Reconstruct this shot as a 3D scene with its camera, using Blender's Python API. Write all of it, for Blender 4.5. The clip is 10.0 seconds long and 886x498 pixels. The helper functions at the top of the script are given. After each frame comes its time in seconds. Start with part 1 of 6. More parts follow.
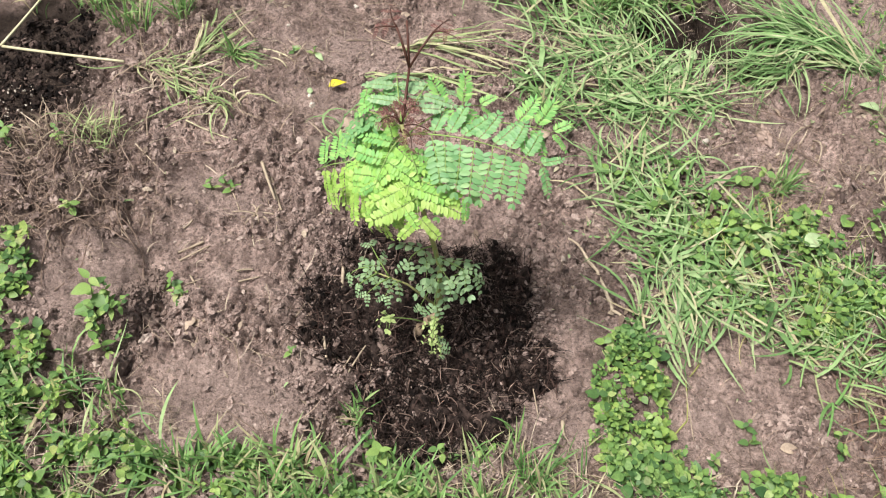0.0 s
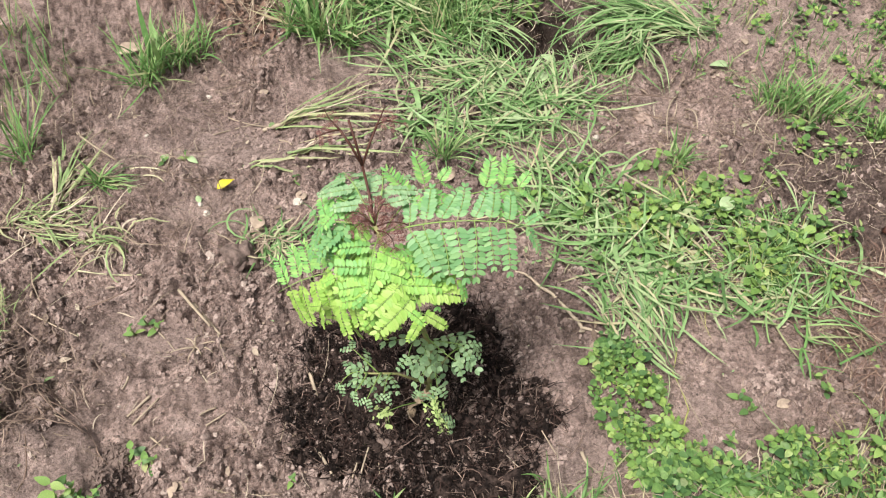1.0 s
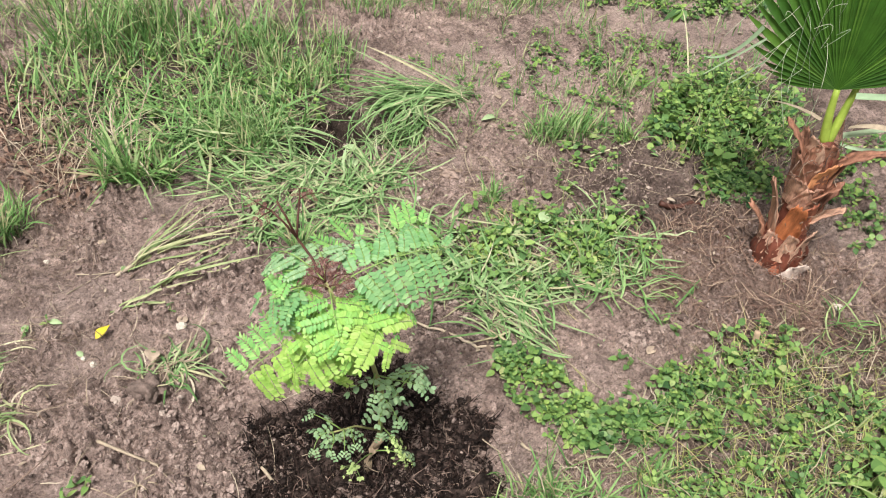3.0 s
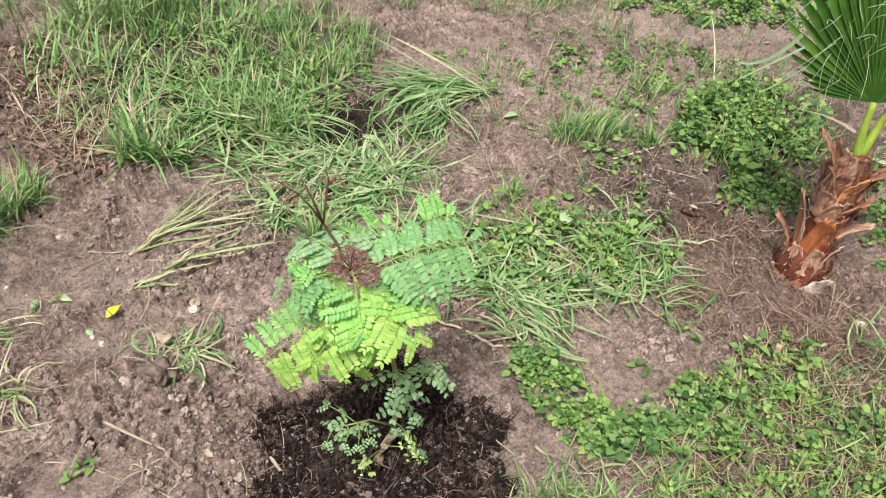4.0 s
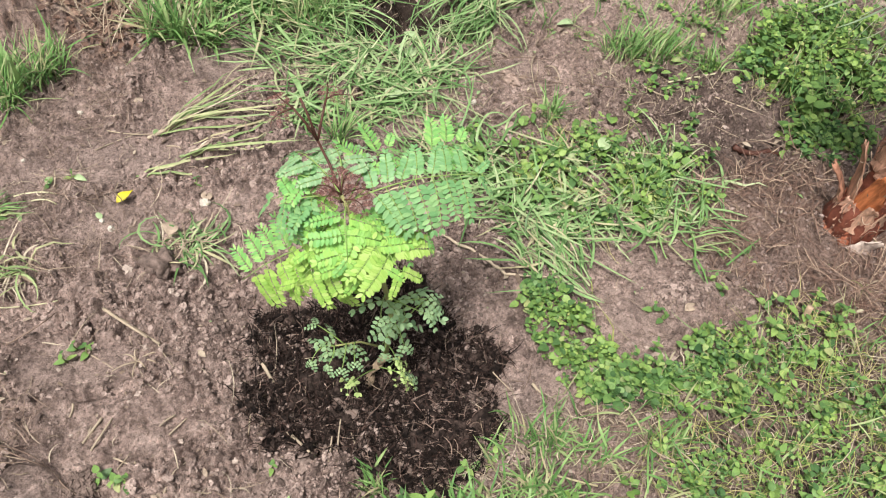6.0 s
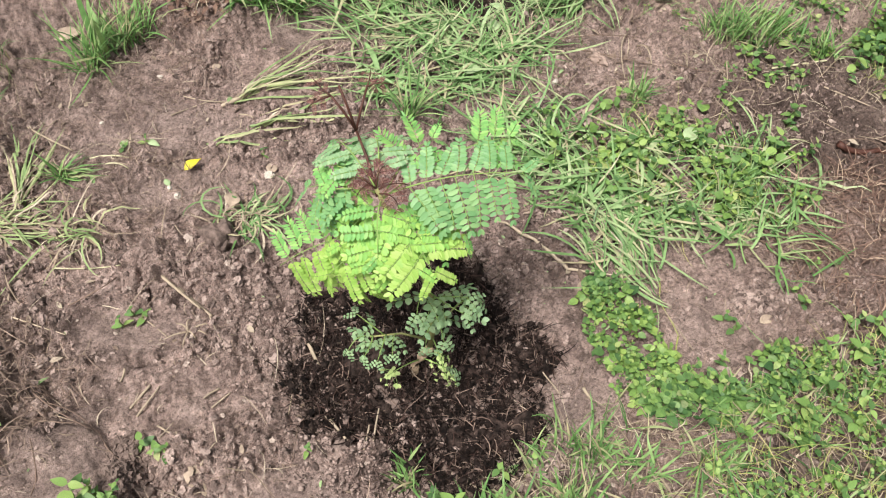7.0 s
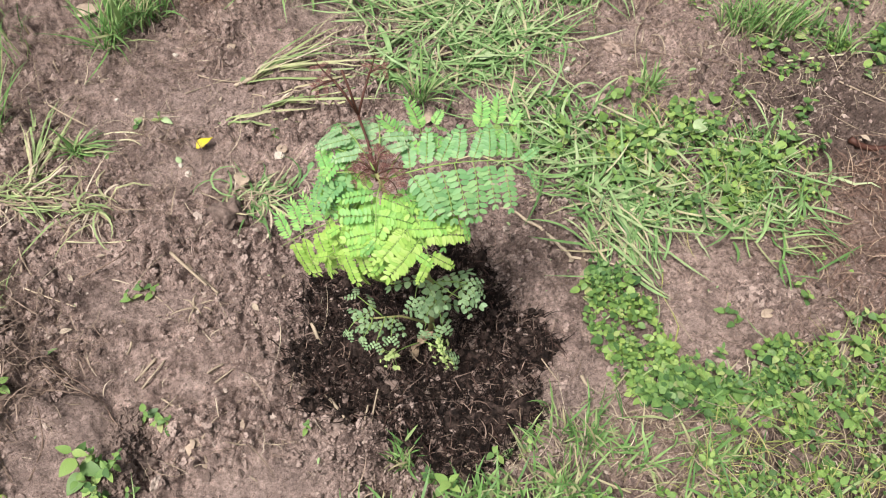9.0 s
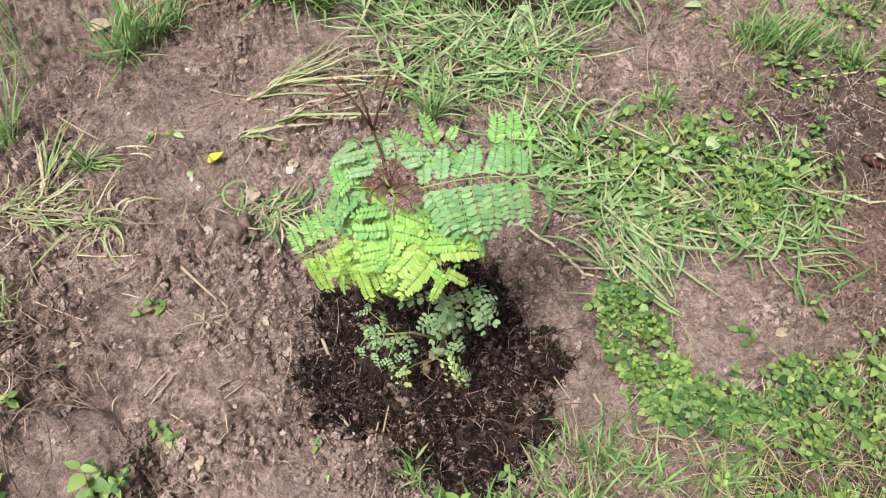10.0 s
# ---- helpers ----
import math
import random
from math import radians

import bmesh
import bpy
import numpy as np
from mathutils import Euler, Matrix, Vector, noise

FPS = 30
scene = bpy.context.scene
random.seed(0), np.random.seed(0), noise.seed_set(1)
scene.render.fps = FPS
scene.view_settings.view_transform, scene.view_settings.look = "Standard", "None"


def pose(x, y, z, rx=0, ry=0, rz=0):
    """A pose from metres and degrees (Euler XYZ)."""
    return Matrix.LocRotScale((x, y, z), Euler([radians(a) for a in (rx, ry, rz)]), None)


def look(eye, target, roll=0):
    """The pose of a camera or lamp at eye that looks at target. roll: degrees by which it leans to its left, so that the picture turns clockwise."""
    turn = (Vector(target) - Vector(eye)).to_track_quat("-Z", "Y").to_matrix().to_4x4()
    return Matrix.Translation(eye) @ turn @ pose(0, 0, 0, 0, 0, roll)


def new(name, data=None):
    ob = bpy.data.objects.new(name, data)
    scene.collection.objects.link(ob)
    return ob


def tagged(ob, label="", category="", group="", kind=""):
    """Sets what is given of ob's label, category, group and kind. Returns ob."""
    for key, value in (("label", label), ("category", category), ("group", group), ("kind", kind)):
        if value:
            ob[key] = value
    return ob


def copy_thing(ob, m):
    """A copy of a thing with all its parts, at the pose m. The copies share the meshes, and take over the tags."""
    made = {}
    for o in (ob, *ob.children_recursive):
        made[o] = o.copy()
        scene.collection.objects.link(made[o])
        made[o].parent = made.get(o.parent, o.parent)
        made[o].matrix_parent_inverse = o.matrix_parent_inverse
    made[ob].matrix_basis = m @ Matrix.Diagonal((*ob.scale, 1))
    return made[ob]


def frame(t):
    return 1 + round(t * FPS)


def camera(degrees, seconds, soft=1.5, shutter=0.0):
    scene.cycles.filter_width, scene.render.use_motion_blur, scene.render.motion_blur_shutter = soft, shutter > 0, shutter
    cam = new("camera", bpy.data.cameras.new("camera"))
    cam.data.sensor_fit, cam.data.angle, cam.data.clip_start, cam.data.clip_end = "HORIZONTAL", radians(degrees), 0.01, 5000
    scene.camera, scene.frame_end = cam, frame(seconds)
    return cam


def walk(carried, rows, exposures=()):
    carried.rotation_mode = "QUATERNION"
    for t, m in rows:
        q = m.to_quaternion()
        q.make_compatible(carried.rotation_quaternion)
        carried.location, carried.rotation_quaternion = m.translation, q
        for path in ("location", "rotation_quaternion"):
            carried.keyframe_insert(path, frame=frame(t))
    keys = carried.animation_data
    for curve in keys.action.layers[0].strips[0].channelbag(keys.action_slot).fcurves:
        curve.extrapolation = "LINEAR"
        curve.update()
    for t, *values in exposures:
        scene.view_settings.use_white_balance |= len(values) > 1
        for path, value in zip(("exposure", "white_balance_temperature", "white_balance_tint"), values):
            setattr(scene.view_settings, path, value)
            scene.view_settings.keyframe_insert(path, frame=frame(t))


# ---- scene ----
cam = camera(56.8, 10.0, soft=1.1)
PATH = [
    (0, (0.099, 0.382, 1.476), (-0.056, 1.538, -0.148), 5.0),
    (0.5, (-0.05, 0.425, 1.488), (-0.041, 1.612, -0.122), 0.2),
    (1, (-0.158, 0.498, 1.499), (0.096, 1.681, -0.094), 3.5),
    (1.5, (-0.378, 0.461, 1.502), (0.214, 1.576, -0.049), 5.7),
    (2, (-0.497, 0.409, 1.528), (0.274, 1.477, 0.023), 5.9),
    (2.5, (-0.516, 0.373, 1.539), (0.323, 1.488, 0.107), 5.1),
    (2.7, (-0.516, 0.369, 1.55), (0.351, 1.521, 0.163), 3.8),
    (3.8, (-0.553, 0.411, 1.514), (0.342, 1.6, 0.177), 6.8),
    (4, (-0.55, 0.416, 1.509), (0.327, 1.584, 0.143), 7.1),
    (4.5, (-0.551, 0.421, 1.506), (0.275, 1.543, 0.072), 7.5),
    (5, (-0.546, 0.423, 1.503), (0.263, 1.545, 0.058), 8.0),
    (5.2, (-0.543, 0.423, 1.505), (0.272, 1.55, 0.068), 8.4),
    (6.3, (-0.334, 0.49, 1.51), (0.233, 1.537, -0.097), 8.4),
    (6.5, (-0.301, 0.501, 1.511), (0.2, 1.567, -0.106), 6.6),
    (7, (-0.261, 0.511, 1.505), (0.128, 1.577, -0.142), 3.8),
    (7.5, (-0.241, 0.529, 1.5), (0.122, 1.574, -0.167), 3.5),
    (8, (-0.235, 0.524, 1.497), (0.102, 1.561, -0.179), 3.6),
    (8.5, (-0.237, 0.504, 1.511), (0.092, 1.536, -0.17), 3.6),
    (9, (-0.23, 0.496, 1.522), (0.103, 1.542, -0.15), 3.5),
    (9.5, (-0.23, 0.499, 1.516), (0.101, 1.566, -0.142), 3.1),
    (10, (-0.241, 0.505, 1.514), (0.086, 1.585, -0.137), 3.2),
]

walk(cam, [(t, look(eye, target, roll)) for t, eye, target, roll in PATH], [(0.0, 0.54, 6440, 11.5), (2.5, 0.52, 6440, 11), (4.0, 0.52, 6440, 8), (5.2, 0.52, 6440, 9.5), (6.5, 0.50, 6450, 11), (10.0, 0.48, 6470, 12.5)])

# ---- light: a bright overcast sky with a broad, weak sun ----
SUN_AZ, SUN_EL = 240.0, 66.0
world = bpy.data.worlds.new("overcast_sky")
scene.world = world
world.use_nodes = True
wn, wl = world.node_tree.nodes, world.node_tree.links
sky = wn.new("ShaderNodeTexSky")
sky.sky_type, sky.sun_disc = "NISHITA", False
sky.sun_elevation, sky.sun_rotation = radians(SUN_EL), radians(SUN_AZ)
sky.dust_density = 4.0
grey = wn.new("ShaderNodeHueSaturation")
grey.inputs["Saturation"].default_value = 0.22
wl.new(sky.outputs[0], grey.inputs["Color"])
wl.new(grey.outputs[0], wn["Background"].inputs["Color"])
wn["Background"].inputs["Strength"].default_value = 0.080
sun = new("sun", bpy.data.lights.new("sun", "SUN"))
sun.data.energy, sun.data.angle, sun.data.color = 3.85, radians(17), (1.0, 0.95, 0.90)
sa, se = radians(SUN_AZ), radians(SUN_EL)
sun.matrix_world = look((6 * math.sin(sa) * math.cos(se), 6 * math.cos(sa) * math.cos(se), 6 * math.sin(se)), (0, 0, 0))


# ---- materials ----
def material(name):
    m = bpy.data.materials.new(name)
    m.use_nodes = True
    return m, m.node_tree.nodes, m.node_tree.links, m.node_tree.nodes["Principled BSDF"]


def ramp(nodes, stops):
    r = nodes.new("ShaderNodeValToRGB")
    els = r.color_ramp.elements
    for k, (at, col) in enumerate(stops):
        e = els[k] if k < 2 else els.new(at)
        e.position, e.color = at, (*col, 1)
    return r


def noise_tex(nodes, links, scale, detail=4, rough=0.6, coord="Object", warp=0.0):
    tc = nodes.new("ShaderNodeTexCoord")
    n = nodes.new("ShaderNodeTexNoise")
    n.inputs["Scale"].default_value, n.inputs["Detail"].default_value, n.inputs["Roughness"].default_value = scale, detail, rough
    n.inputs["Distortion"].default_value = warp
    links.new(tc.outputs[coord], n.inputs["Vector"])
    return n


def mix(nodes, links, fac, a, b, mode="MIX"):
    n = nodes.new("ShaderNodeMix")
    n.data_type, n.blend_type = "RGBA", mode
    for key, v in (("Factor", fac), ("A", a), ("B", b)):
        sock = [q for q in n.inputs if q.name == key and q.type == ("VALUE" if key == "Factor" else "RGBA")][0]
        if hasattr(v, "is_linked"):
            links.new(v, sock)
        else:
            sock.default_value = v if key == "Factor" else (*v, 1)
    return [q for q in n.outputs if q.type == "RGBA"][0]


def bump(nodes, links, bsdf, heights, distance=0.004, strength=0.6):
    prev = None
    for h in heights:
        b = nodes.new("ShaderNodeBump")
        b.inputs["Distance"].default_value, b.inputs["Strength"].default_value = distance, strength
        links.new(h, b.inputs["Height"])
        if prev:
            links.new(prev, b.inputs["Normal"])
        prev = b.outputs["Normal"]
        distance *= 0.5
    links.new(prev, bsdf.inputs["Normal"])


def soil_material():
    m, n, l, b = material("bare_soil")
    big = noise_tex(n, l, 2.2, 5, 0.62)
    mid = noise_tex(n, l, 14, 6, 0.68, warp=0.4)
    fine = noise_tex(n, l, 130, 5, 0.7)
    grit = noise_tex(n, l, 420, 3, 0.6)
    c1 = ramp(n, [(0.34, SOIL_DARK), (0.52, SOIL_MID), (0.70, SOIL_LIGHT)])
    l.new(mid.outputs[0], c1.inputs[0])
    c2 = ramp(n, [(0.38, (0.72, 0.70, 0.69)), (0.62, (1.14, 1.12, 1.10))])
    l.new(big.outputs[0], c2.inputs[0])
    c3 = ramp(n, [(0.32, (0.40, 0.38, 0.36)), (0.50, (1.0, 1.0, 1.0)), (0.68, (1.34, 1.32, 1.30))])
    l.new(fine.outputs[0], c3.inputs[0])
    base = mix(n, l, 1.0, c1.outputs[0], c2.outputs[0], "MULTIPLY")
    thumb = noise_tex(n, l, 46, 4, 0.7, warp=0.3)
    c5 = ramp(n, [(0.34, (0.54, 0.52, 0.50)), (0.50, (1.0, 1.0, 1.0)), (0.66, (1.30, 1.29, 1.28))])
    l.new(thumb.outputs[0], c5.inputs[0])
    base = mix(n, l, 1.0, base, c5.outputs[0], "MULTIPLY")
    rough_base = mix(n, l, 1.0, base, c3.outputs[0], "MULTIPLY")
    at = n.new("ShaderNodeAttribute")
    at.attribute_name = "smooth_mud"
    c4 = ramp(n, [(0.32, (0.50, 0.48, 0.46)), (0.50, (0.96, 0.96, 0.96)), (0.68, (1.22, 1.21, 1.20))])
    l.new(fine.outputs[0], c4.inputs[0])
    c6 = ramp(n, [(0.36, (0.70, 0.68, 0.66)), (0.50, (1.0, 1.0, 1.0)), (0.64, (1.18, 1.17, 1.16))])
    l.new(grit.outputs[0], c6.inputs[0])
    mud_col = mix(n, l, 1.0, mix(n, l, 0.3, base, SOIL_LIGHT), mix(n, l, 1.0, c4.outputs[0], c6.outputs[0], "MULTIPLY"), "MULTIPLY")
    col = mix(n, l, at.outputs["Fac"], rough_base, mud_col)
    at2 = n.new("ShaderNodeAttribute")
    at2.attribute_name = "red_litter"
    col = mix(n, l, at2.outputs["Fac"], col, mix(n, l, 1.0, (0.20, 0.135, 0.105), c3.outputs[0], "MULTIPLY"))
    at3 = n.new("ShaderNodeAttribute")
    at3.attribute_name = "humus"
    col = mix(n, l, at3.outputs["Fac"], col, mix(n, l, 1.0, (0.062, 0.044, 0.034), c3.outputs[0], "MULTIPLY"))
    speck = ramp(n, [(0.70, (0, 0, 0)), (0.74, (1, 1, 1))])
    l.new(grit.outputs[0], speck.inputs[0])
    col = mix(n, l, speck.outputs[0], col, (0.42, 0.34, 0.27))
    l.new(col, b.inputs["Base Color"])
    b.inputs["Roughness"].default_value = 0.88
    b.inputs["Specular IOR Level"].default_value = 0.25
    bump(n, l, b, [fine.outputs[0], grit.outputs[0], mid.outputs[0]], 0.016, 0.85)
    return m


def island_material(name, stops, rough=0.6, translucent=0.0, grain=90, grain_amount=0.35, spec=0.3, per_object=False, relief=0.0, streak=1.0, patch=None):
    """Colours drawn for each piece from a ramp, with grain, and light passing through thin leaves."""
    m, n, l, b = material(name)
    if per_object:
        src = n.new("ShaderNodeObjectInfo").outputs["Random"]
    else:
        src = n.new("ShaderNodeNewGeometry").outputs["Random Per Island"]
    r = ramp(n, stops)
    l.new(src, r.inputs[0])
    g = noise_tex(n, l, grain, 4, 0.65)
    if streak != 1.0:
        mp = n.new("ShaderNodeMapping")
        mp.inputs["Scale"].default_value = (1, 1, streak)
        l.new(n["Texture Coordinate"].outputs["Object"], mp.inputs["Vector"])
        l.new(mp.outputs[0], g.inputs["Vector"])
    gr = ramp(n, [(0.3, (1 - grain_amount,) * 3), (0.7, (1 + grain_amount * 0.6,) * 3)])
    l.new(g.outputs[0], gr.inputs[0])
    col = mix(n, l, 1.0, r.outputs[0], gr.outputs[0], "MULTIPLY")
    if patch:
        wide = noise_tex(n, l, patch[0], 3, 0.6, "Object")
        pr = ramp(n, [(0.36, patch[1]), (0.60, patch[2])])
        l.new(wide.outputs[0], pr.inputs[0])
        col = mix(n, l, 1.0, col, pr.outputs[0], "MULTIPLY")
    l.new(col, b.inputs["Base Color"])
    b.inputs["Roughness"].default_value, b.inputs["Specular IOR Level"].default_value = rough, spec
    if relief:
        bump(n, l, b, [g.outputs[0]], relief, 0.6)
    if translucent:
        t = n.new("ShaderNodeBsdfTranslucent")
        l.new(col, t.inputs["Color"])
        mx = n.new("ShaderNodeMixShader")
        mx.inputs[0].default_value = translucent
        l.new(b.outputs[0], mx.inputs[1])
        l.new(t.outputs[0], mx.inputs[2])
        l.new(mx.outputs[0], n["Material Output"].inputs["Surface"])
    return m


SOIL_DARK, SOIL_MID, SOIL_LIGHT = (0.210, 0.153, 0.133), (0.410, 0.310, 0.271), (0.545, 0.425, 0.378)
SOIL = soil_material()
CRUMB = island_material("soil_crumb", [(0.0, (0.105, 0.076, 0.064)), (0.5, (0.255, 0.190, 0.162)), (0.97, (0.400, 0.308, 0.265)), (1.0, (0.46, 0.38, 0.32))], 0.9, grain=160, relief=0.004)
COMPOST = island_material("dark_compost", [(0.0, (0.006, 0.0044, 0.0038)), (0.60, (0.018, 0.0130, 0.0110)), (0.9, (0.055, 0.040, 0.034)), (1.0, (0.15, 0.115, 0.100))], 0.80, grain=120, grain_amount=0.7, relief=0.012, spec=0.14, patch=(52, (0.40, 0.39, 0.38), (2.1, 2.0, 1.95)))
FIBRE = island_material("compost_fibre", [(0.0, (0.006, 0.0042, 0.0034)), (0.6, (0.018, 0.0115, 0.0092)), (0.88, (0.070, 0.042, 0.034)), (1.0, (0.30, 0.22, 0.175))], 0.85, grain=60, spec=0.14)
GRASS = island_material("fresh_grass", [(0.0, (0.095, 0.205, 0.062)), (0.35, (0.18, 0.345, 0.102)), (0.65, (0.285, 0.440, 0.158)), (0.85, (0.41, 0.450, 0.225)), (1.0, (0.45, 0.370, 0.230))], 0.5, 0.25, 40, 0.25)
CUTGRASS = island_material("cut_grass", [(0.0, (0.086, 0.173, 0.055)), (0.30, (0.191, 0.337, 0.118)), (0.60, (0.300, 0.446, 0.191)), (0.85, (0.410, 0.473, 0.255)), (1.0, (0.491, 0.419, 0.264))], 0.45, 0.2, 40, 0.25)
STRAW = island_material("dry_straw", [(0.0, (0.23, 0.170, 0.120)), (0.5, (0.39, 0.310, 0.220)), (1.0, (0.57, 0.490, 0.370))], 0.7, 0.1, 50, 0.35)
PALEGRASS = island_material("wilting_pale_grass", [(0.0, (0.21, 0.32, 0.12)), (0.5, (0.35, 0.43, 0.19)), (1.0, (0.50, 0.50, 0.28))], 0.55, 0.2, 40, 0.25)
ROOTLET = island_material("rootlets", [(0.0, (0.10, 0.067, 0.048)), (0.6, (0.20, 0.140, 0.105)), (1.0, (0.38, 0.29, 0.22))], 0.8, 0.0, 50, 0.35)
WEED_STOPS = [(0.0, (0.070, 0.150, 0.052)), (0.35, (0.148, 0.272, 0.074)), (0.75, (0.238, 0.380, 0.102)), (0.95, (0.330, 0.465, 0.138)), (1.0, (0.40, 0.43, 0.19))]
WEED = island_material("weed_leaf", WEED_STOPS, 0.5, 0.22, 140, 0.30, patch=(9, (0.64, 0.73, 0.80), (1.10, 1.05, 0.92)))
WEED_OB = island_material("weed_plant_leaf", WEED_STOPS, 0.5, 0.22, 140, 0.30, per_object=True)
PALEROOT = island_material("pale_root", [(0.0, (0.44, 0.35, 0.25)), (1.0, (0.54, 0.45, 0.33))], 0.75, 0.0, 60, 0.4, relief=0.002)
PALESTEM = island_material("pale_stem", [(0.0, (0.52, 0.50, 0.30)), (1.0, (0.62, 0.58, 0.38))], 0.6, 0.0, 50, 0.3)
STALK = island_material("yellow_green_stalk", [(0.0, (0.22, 0.28, 0.08)), (0.6, (0.42, 0.44, 0.14)), (1.0, (0.52, 0.42, 0.22))], 0.6, 0.15, 50, 0.3)
WEED_STEM = island_material("weed_stem", [(0.0, (0.16, 0.24, 0.08)), (1.0, (0.26, 0.30, 0.12))], 0.6)
LIME_STOPS = [(0.0, (0.270, 0.480, 0.090)), (0.5, (0.360, 0.555, 0.118)), (1.0, (0.455, 0.615, 0.180))]
BLUE_STOPS = [(0.0, (0.150, 0.335, 0.130)), (0.5, (0.205, 0.400, 0.155)), (1.0, (0.290, 0.480, 0.195))]
LIME = island_material("young_lime_leaflet", LIME_STOPS, 0.5, 0.25, 200, 0.12)
LIME_OB = island_material("young_lime_single_leaflet", LIME_STOPS, 0.5, 0.25, 200, 0.12, per_object=True)
MIDLEAF = island_material("mid_green_leaflet", [(0.0, (0.239, 0.497, 0.110)), (0.5, (0.322, 0.570, 0.120)), (1.0, (0.414, 0.626, 0.156))], 0.5, 0.22, 200, 0.12)
BLUELEAF = island_material("blue_green_leaflet", BLUE_STOPS, 0.45, 0.2, 200, 0.12)
BLUE_OB = island_material("blue_green_single_leaflet", BLUE_STOPS, 0.45, 0.2, 200, 0.12, per_object=True)
GREENLEAF = island_material("green_leaflet", [(0.0, (0.177, 0.428, 0.121)), (0.5, (0.251, 0.502, 0.140)), (1.0, (0.335, 0.567, 0.167))], 0.5, 0.22, 200, 0.12)
HAZELEAF = island_material("pale_unfolding_leaflet", [(0.0, (0.23, 0.40, 0.20)), (0.5, (0.30, 0.47, 0.24)), (1.0, (0.37, 0.52, 0.28))], 0.5, 0.22, 200, 0.12)
LOWLEAF = island_material("old_leaflet", [(0.0, (0.27, 0.44, 0.23)), (0.6, (0.38, 0.55, 0.30)), (0.9, (0.48, 0.62, 0.34)), (1.0, (0.60, 0.62, 0.26))], 0.42, 0.42, 200, 0.15)
YELLOWLEAF = island_material("yellowing_leaflet", [(0.0, (0.32, 0.46, 0.17)), (0.6, (0.45, 0.56, 0.22)), (1.0, (0.56, 0.58, 0.22))], 0.5, 0.2, 200, 0.15)
REDLEAF = island_material("red_brown_bud_leaf", [(0.0, (0.10, 0.040, 0.038)), (0.6, (0.18, 0.080, 0.070)), (1.0, (0.34, 0.20, 0.15))], 0.6, 0.15, 200, 0.3)
BARK = island_material("tan_bark", [(0.0, (0.36, 0.26, 0.17)), (1.0, (0.44, 0.33, 0.22))], 0.75, 0.0, 60, 0.4, relief=0.004)
LEAFRIB = island_material("leaf_rib", [(0.0, (0.20, 0.32, 0.09)), (1.0, (0.27, 0.40, 0.11))], 0.6, 0.0, 60, 0.2)
TWIG = island_material("green_twig", [(0.0, (0.27, 0.30, 0.11)), (1.0, (0.36, 0.34, 0.15))], 0.6, 0.0, 60, 0.3)
DARKSTEM = island_material("dark_flower_stalk", [(0.0, (0.055, 0.022, 0.016)), (1.0, (0.10, 0.042, 0.028))], 0.6, 0.0, 80, 0.4)
RED_BOOT = island_material("red_palm_boot", [(0.0, (0.34, 0.105, 0.058)), (0.5, (0.46, 0.180, 0.105)), (1.0, (0.58, 0.36, 0.26))], 0.36, 0.0, 90, 0.6, per_object=True, relief=0.008, streak=0.14)
ORANGE_BOOT = island_material("orange_palm_boot", [(0.0, (0.50, 0.150, 0.055)), (1.0, (0.62, 0.28, 0.13))], 0.40, 0.0, 90, 0.5, per_object=True, relief=0.006, streak=0.14)
BOOT = island_material("brown_palm_boot", [(0.0, (0.25, 0.110, 0.070)), (0.5, (0.40, 0.205, 0.132)), (1.0, (0.54, 0.35, 0.25))], 0.55, 0.0, 90, 0.6, per_object=True, relief=0.008, streak=0.14)
PALMCORE = island_material("palm_trunk", [(0.0, (0.12, 0.034, 0.022)), (1.0, (0.17, 0.055, 0.032))], 0.65, 0.0, 28, 0.6, relief=0.012)
PETIOLE = island_material("palm_petiole", [(0.0, (0.25, 0.37, 0.05)), (1.0, (0.36, 0.46, 0.08))], 0.4, 0.0, 30, 0.25)
PALESTRIP = island_material("pale_leaf_strip", [(0.0, (0.24, 0.36, 0.20)), (1.0, (0.38, 0.48, 0.31))], 0.5, 0.1, 25, 0.25, per_object=True)
FAN = island_material("palm_fan", [(0.0, (0.032, 0.100, 0.010)), (0.6, (0.055, 0.145, 0.016)), (1.0, (0.095, 0.205, 0.026))], 0.55, 0.25, 25, 0.25, spec=0.25, per_object=True)
THREAD = island_material("palm_thread", [(0.0, (0.36, 0.48, 0.30)), (1.0, (0.60, 0.62, 0.45))], 0.6, 0.2)
DRYLEAF = island_material("dry_leaf", [(0.0, (0.34, 0.25, 0.18)), (1.0, (0.52, 0.42, 0.32))], 0.8, 0.1, 60, 0.35)
PALETORN = island_material("pale_torn_leaf_base", [(0.0, (0.60, 0.46, 0.39)), (1.0, (0.70, 0.58, 0.50))], 0.6, 0.0, 60, 0.35, relief=0.004)
YLEAF = island_material("fallen_yellow_leaf", [(0.0, (0.78, 0.66, 0.04)), (1.0, (0.84, 0.72, 0.06))], 0.5, 0.2, 80, 0.15)
PALELEAF = island_material("upturned_pale_leaf", [(0.0, (0.36, 0.50, 0.25)), (1.0, (0.48, 0.60, 0.33))], 0.6, 0.2, 80, 0.2)
CLOD = island_material("soil_clod", [(0.0, (0.18, 0.132, 0.110)), (1.0, (0.29, 0.220, 0.186))], 0.9, 0.0, 90, 0.5, per_object=True, relief=0.008)
STONE = island_material("stone", [(0.0, (0.30, 0.22, 0.18)), (1.0, (0.36, 0.27, 0.22))], 0.85, 0.0, 70, 0.35, relief=0.006)
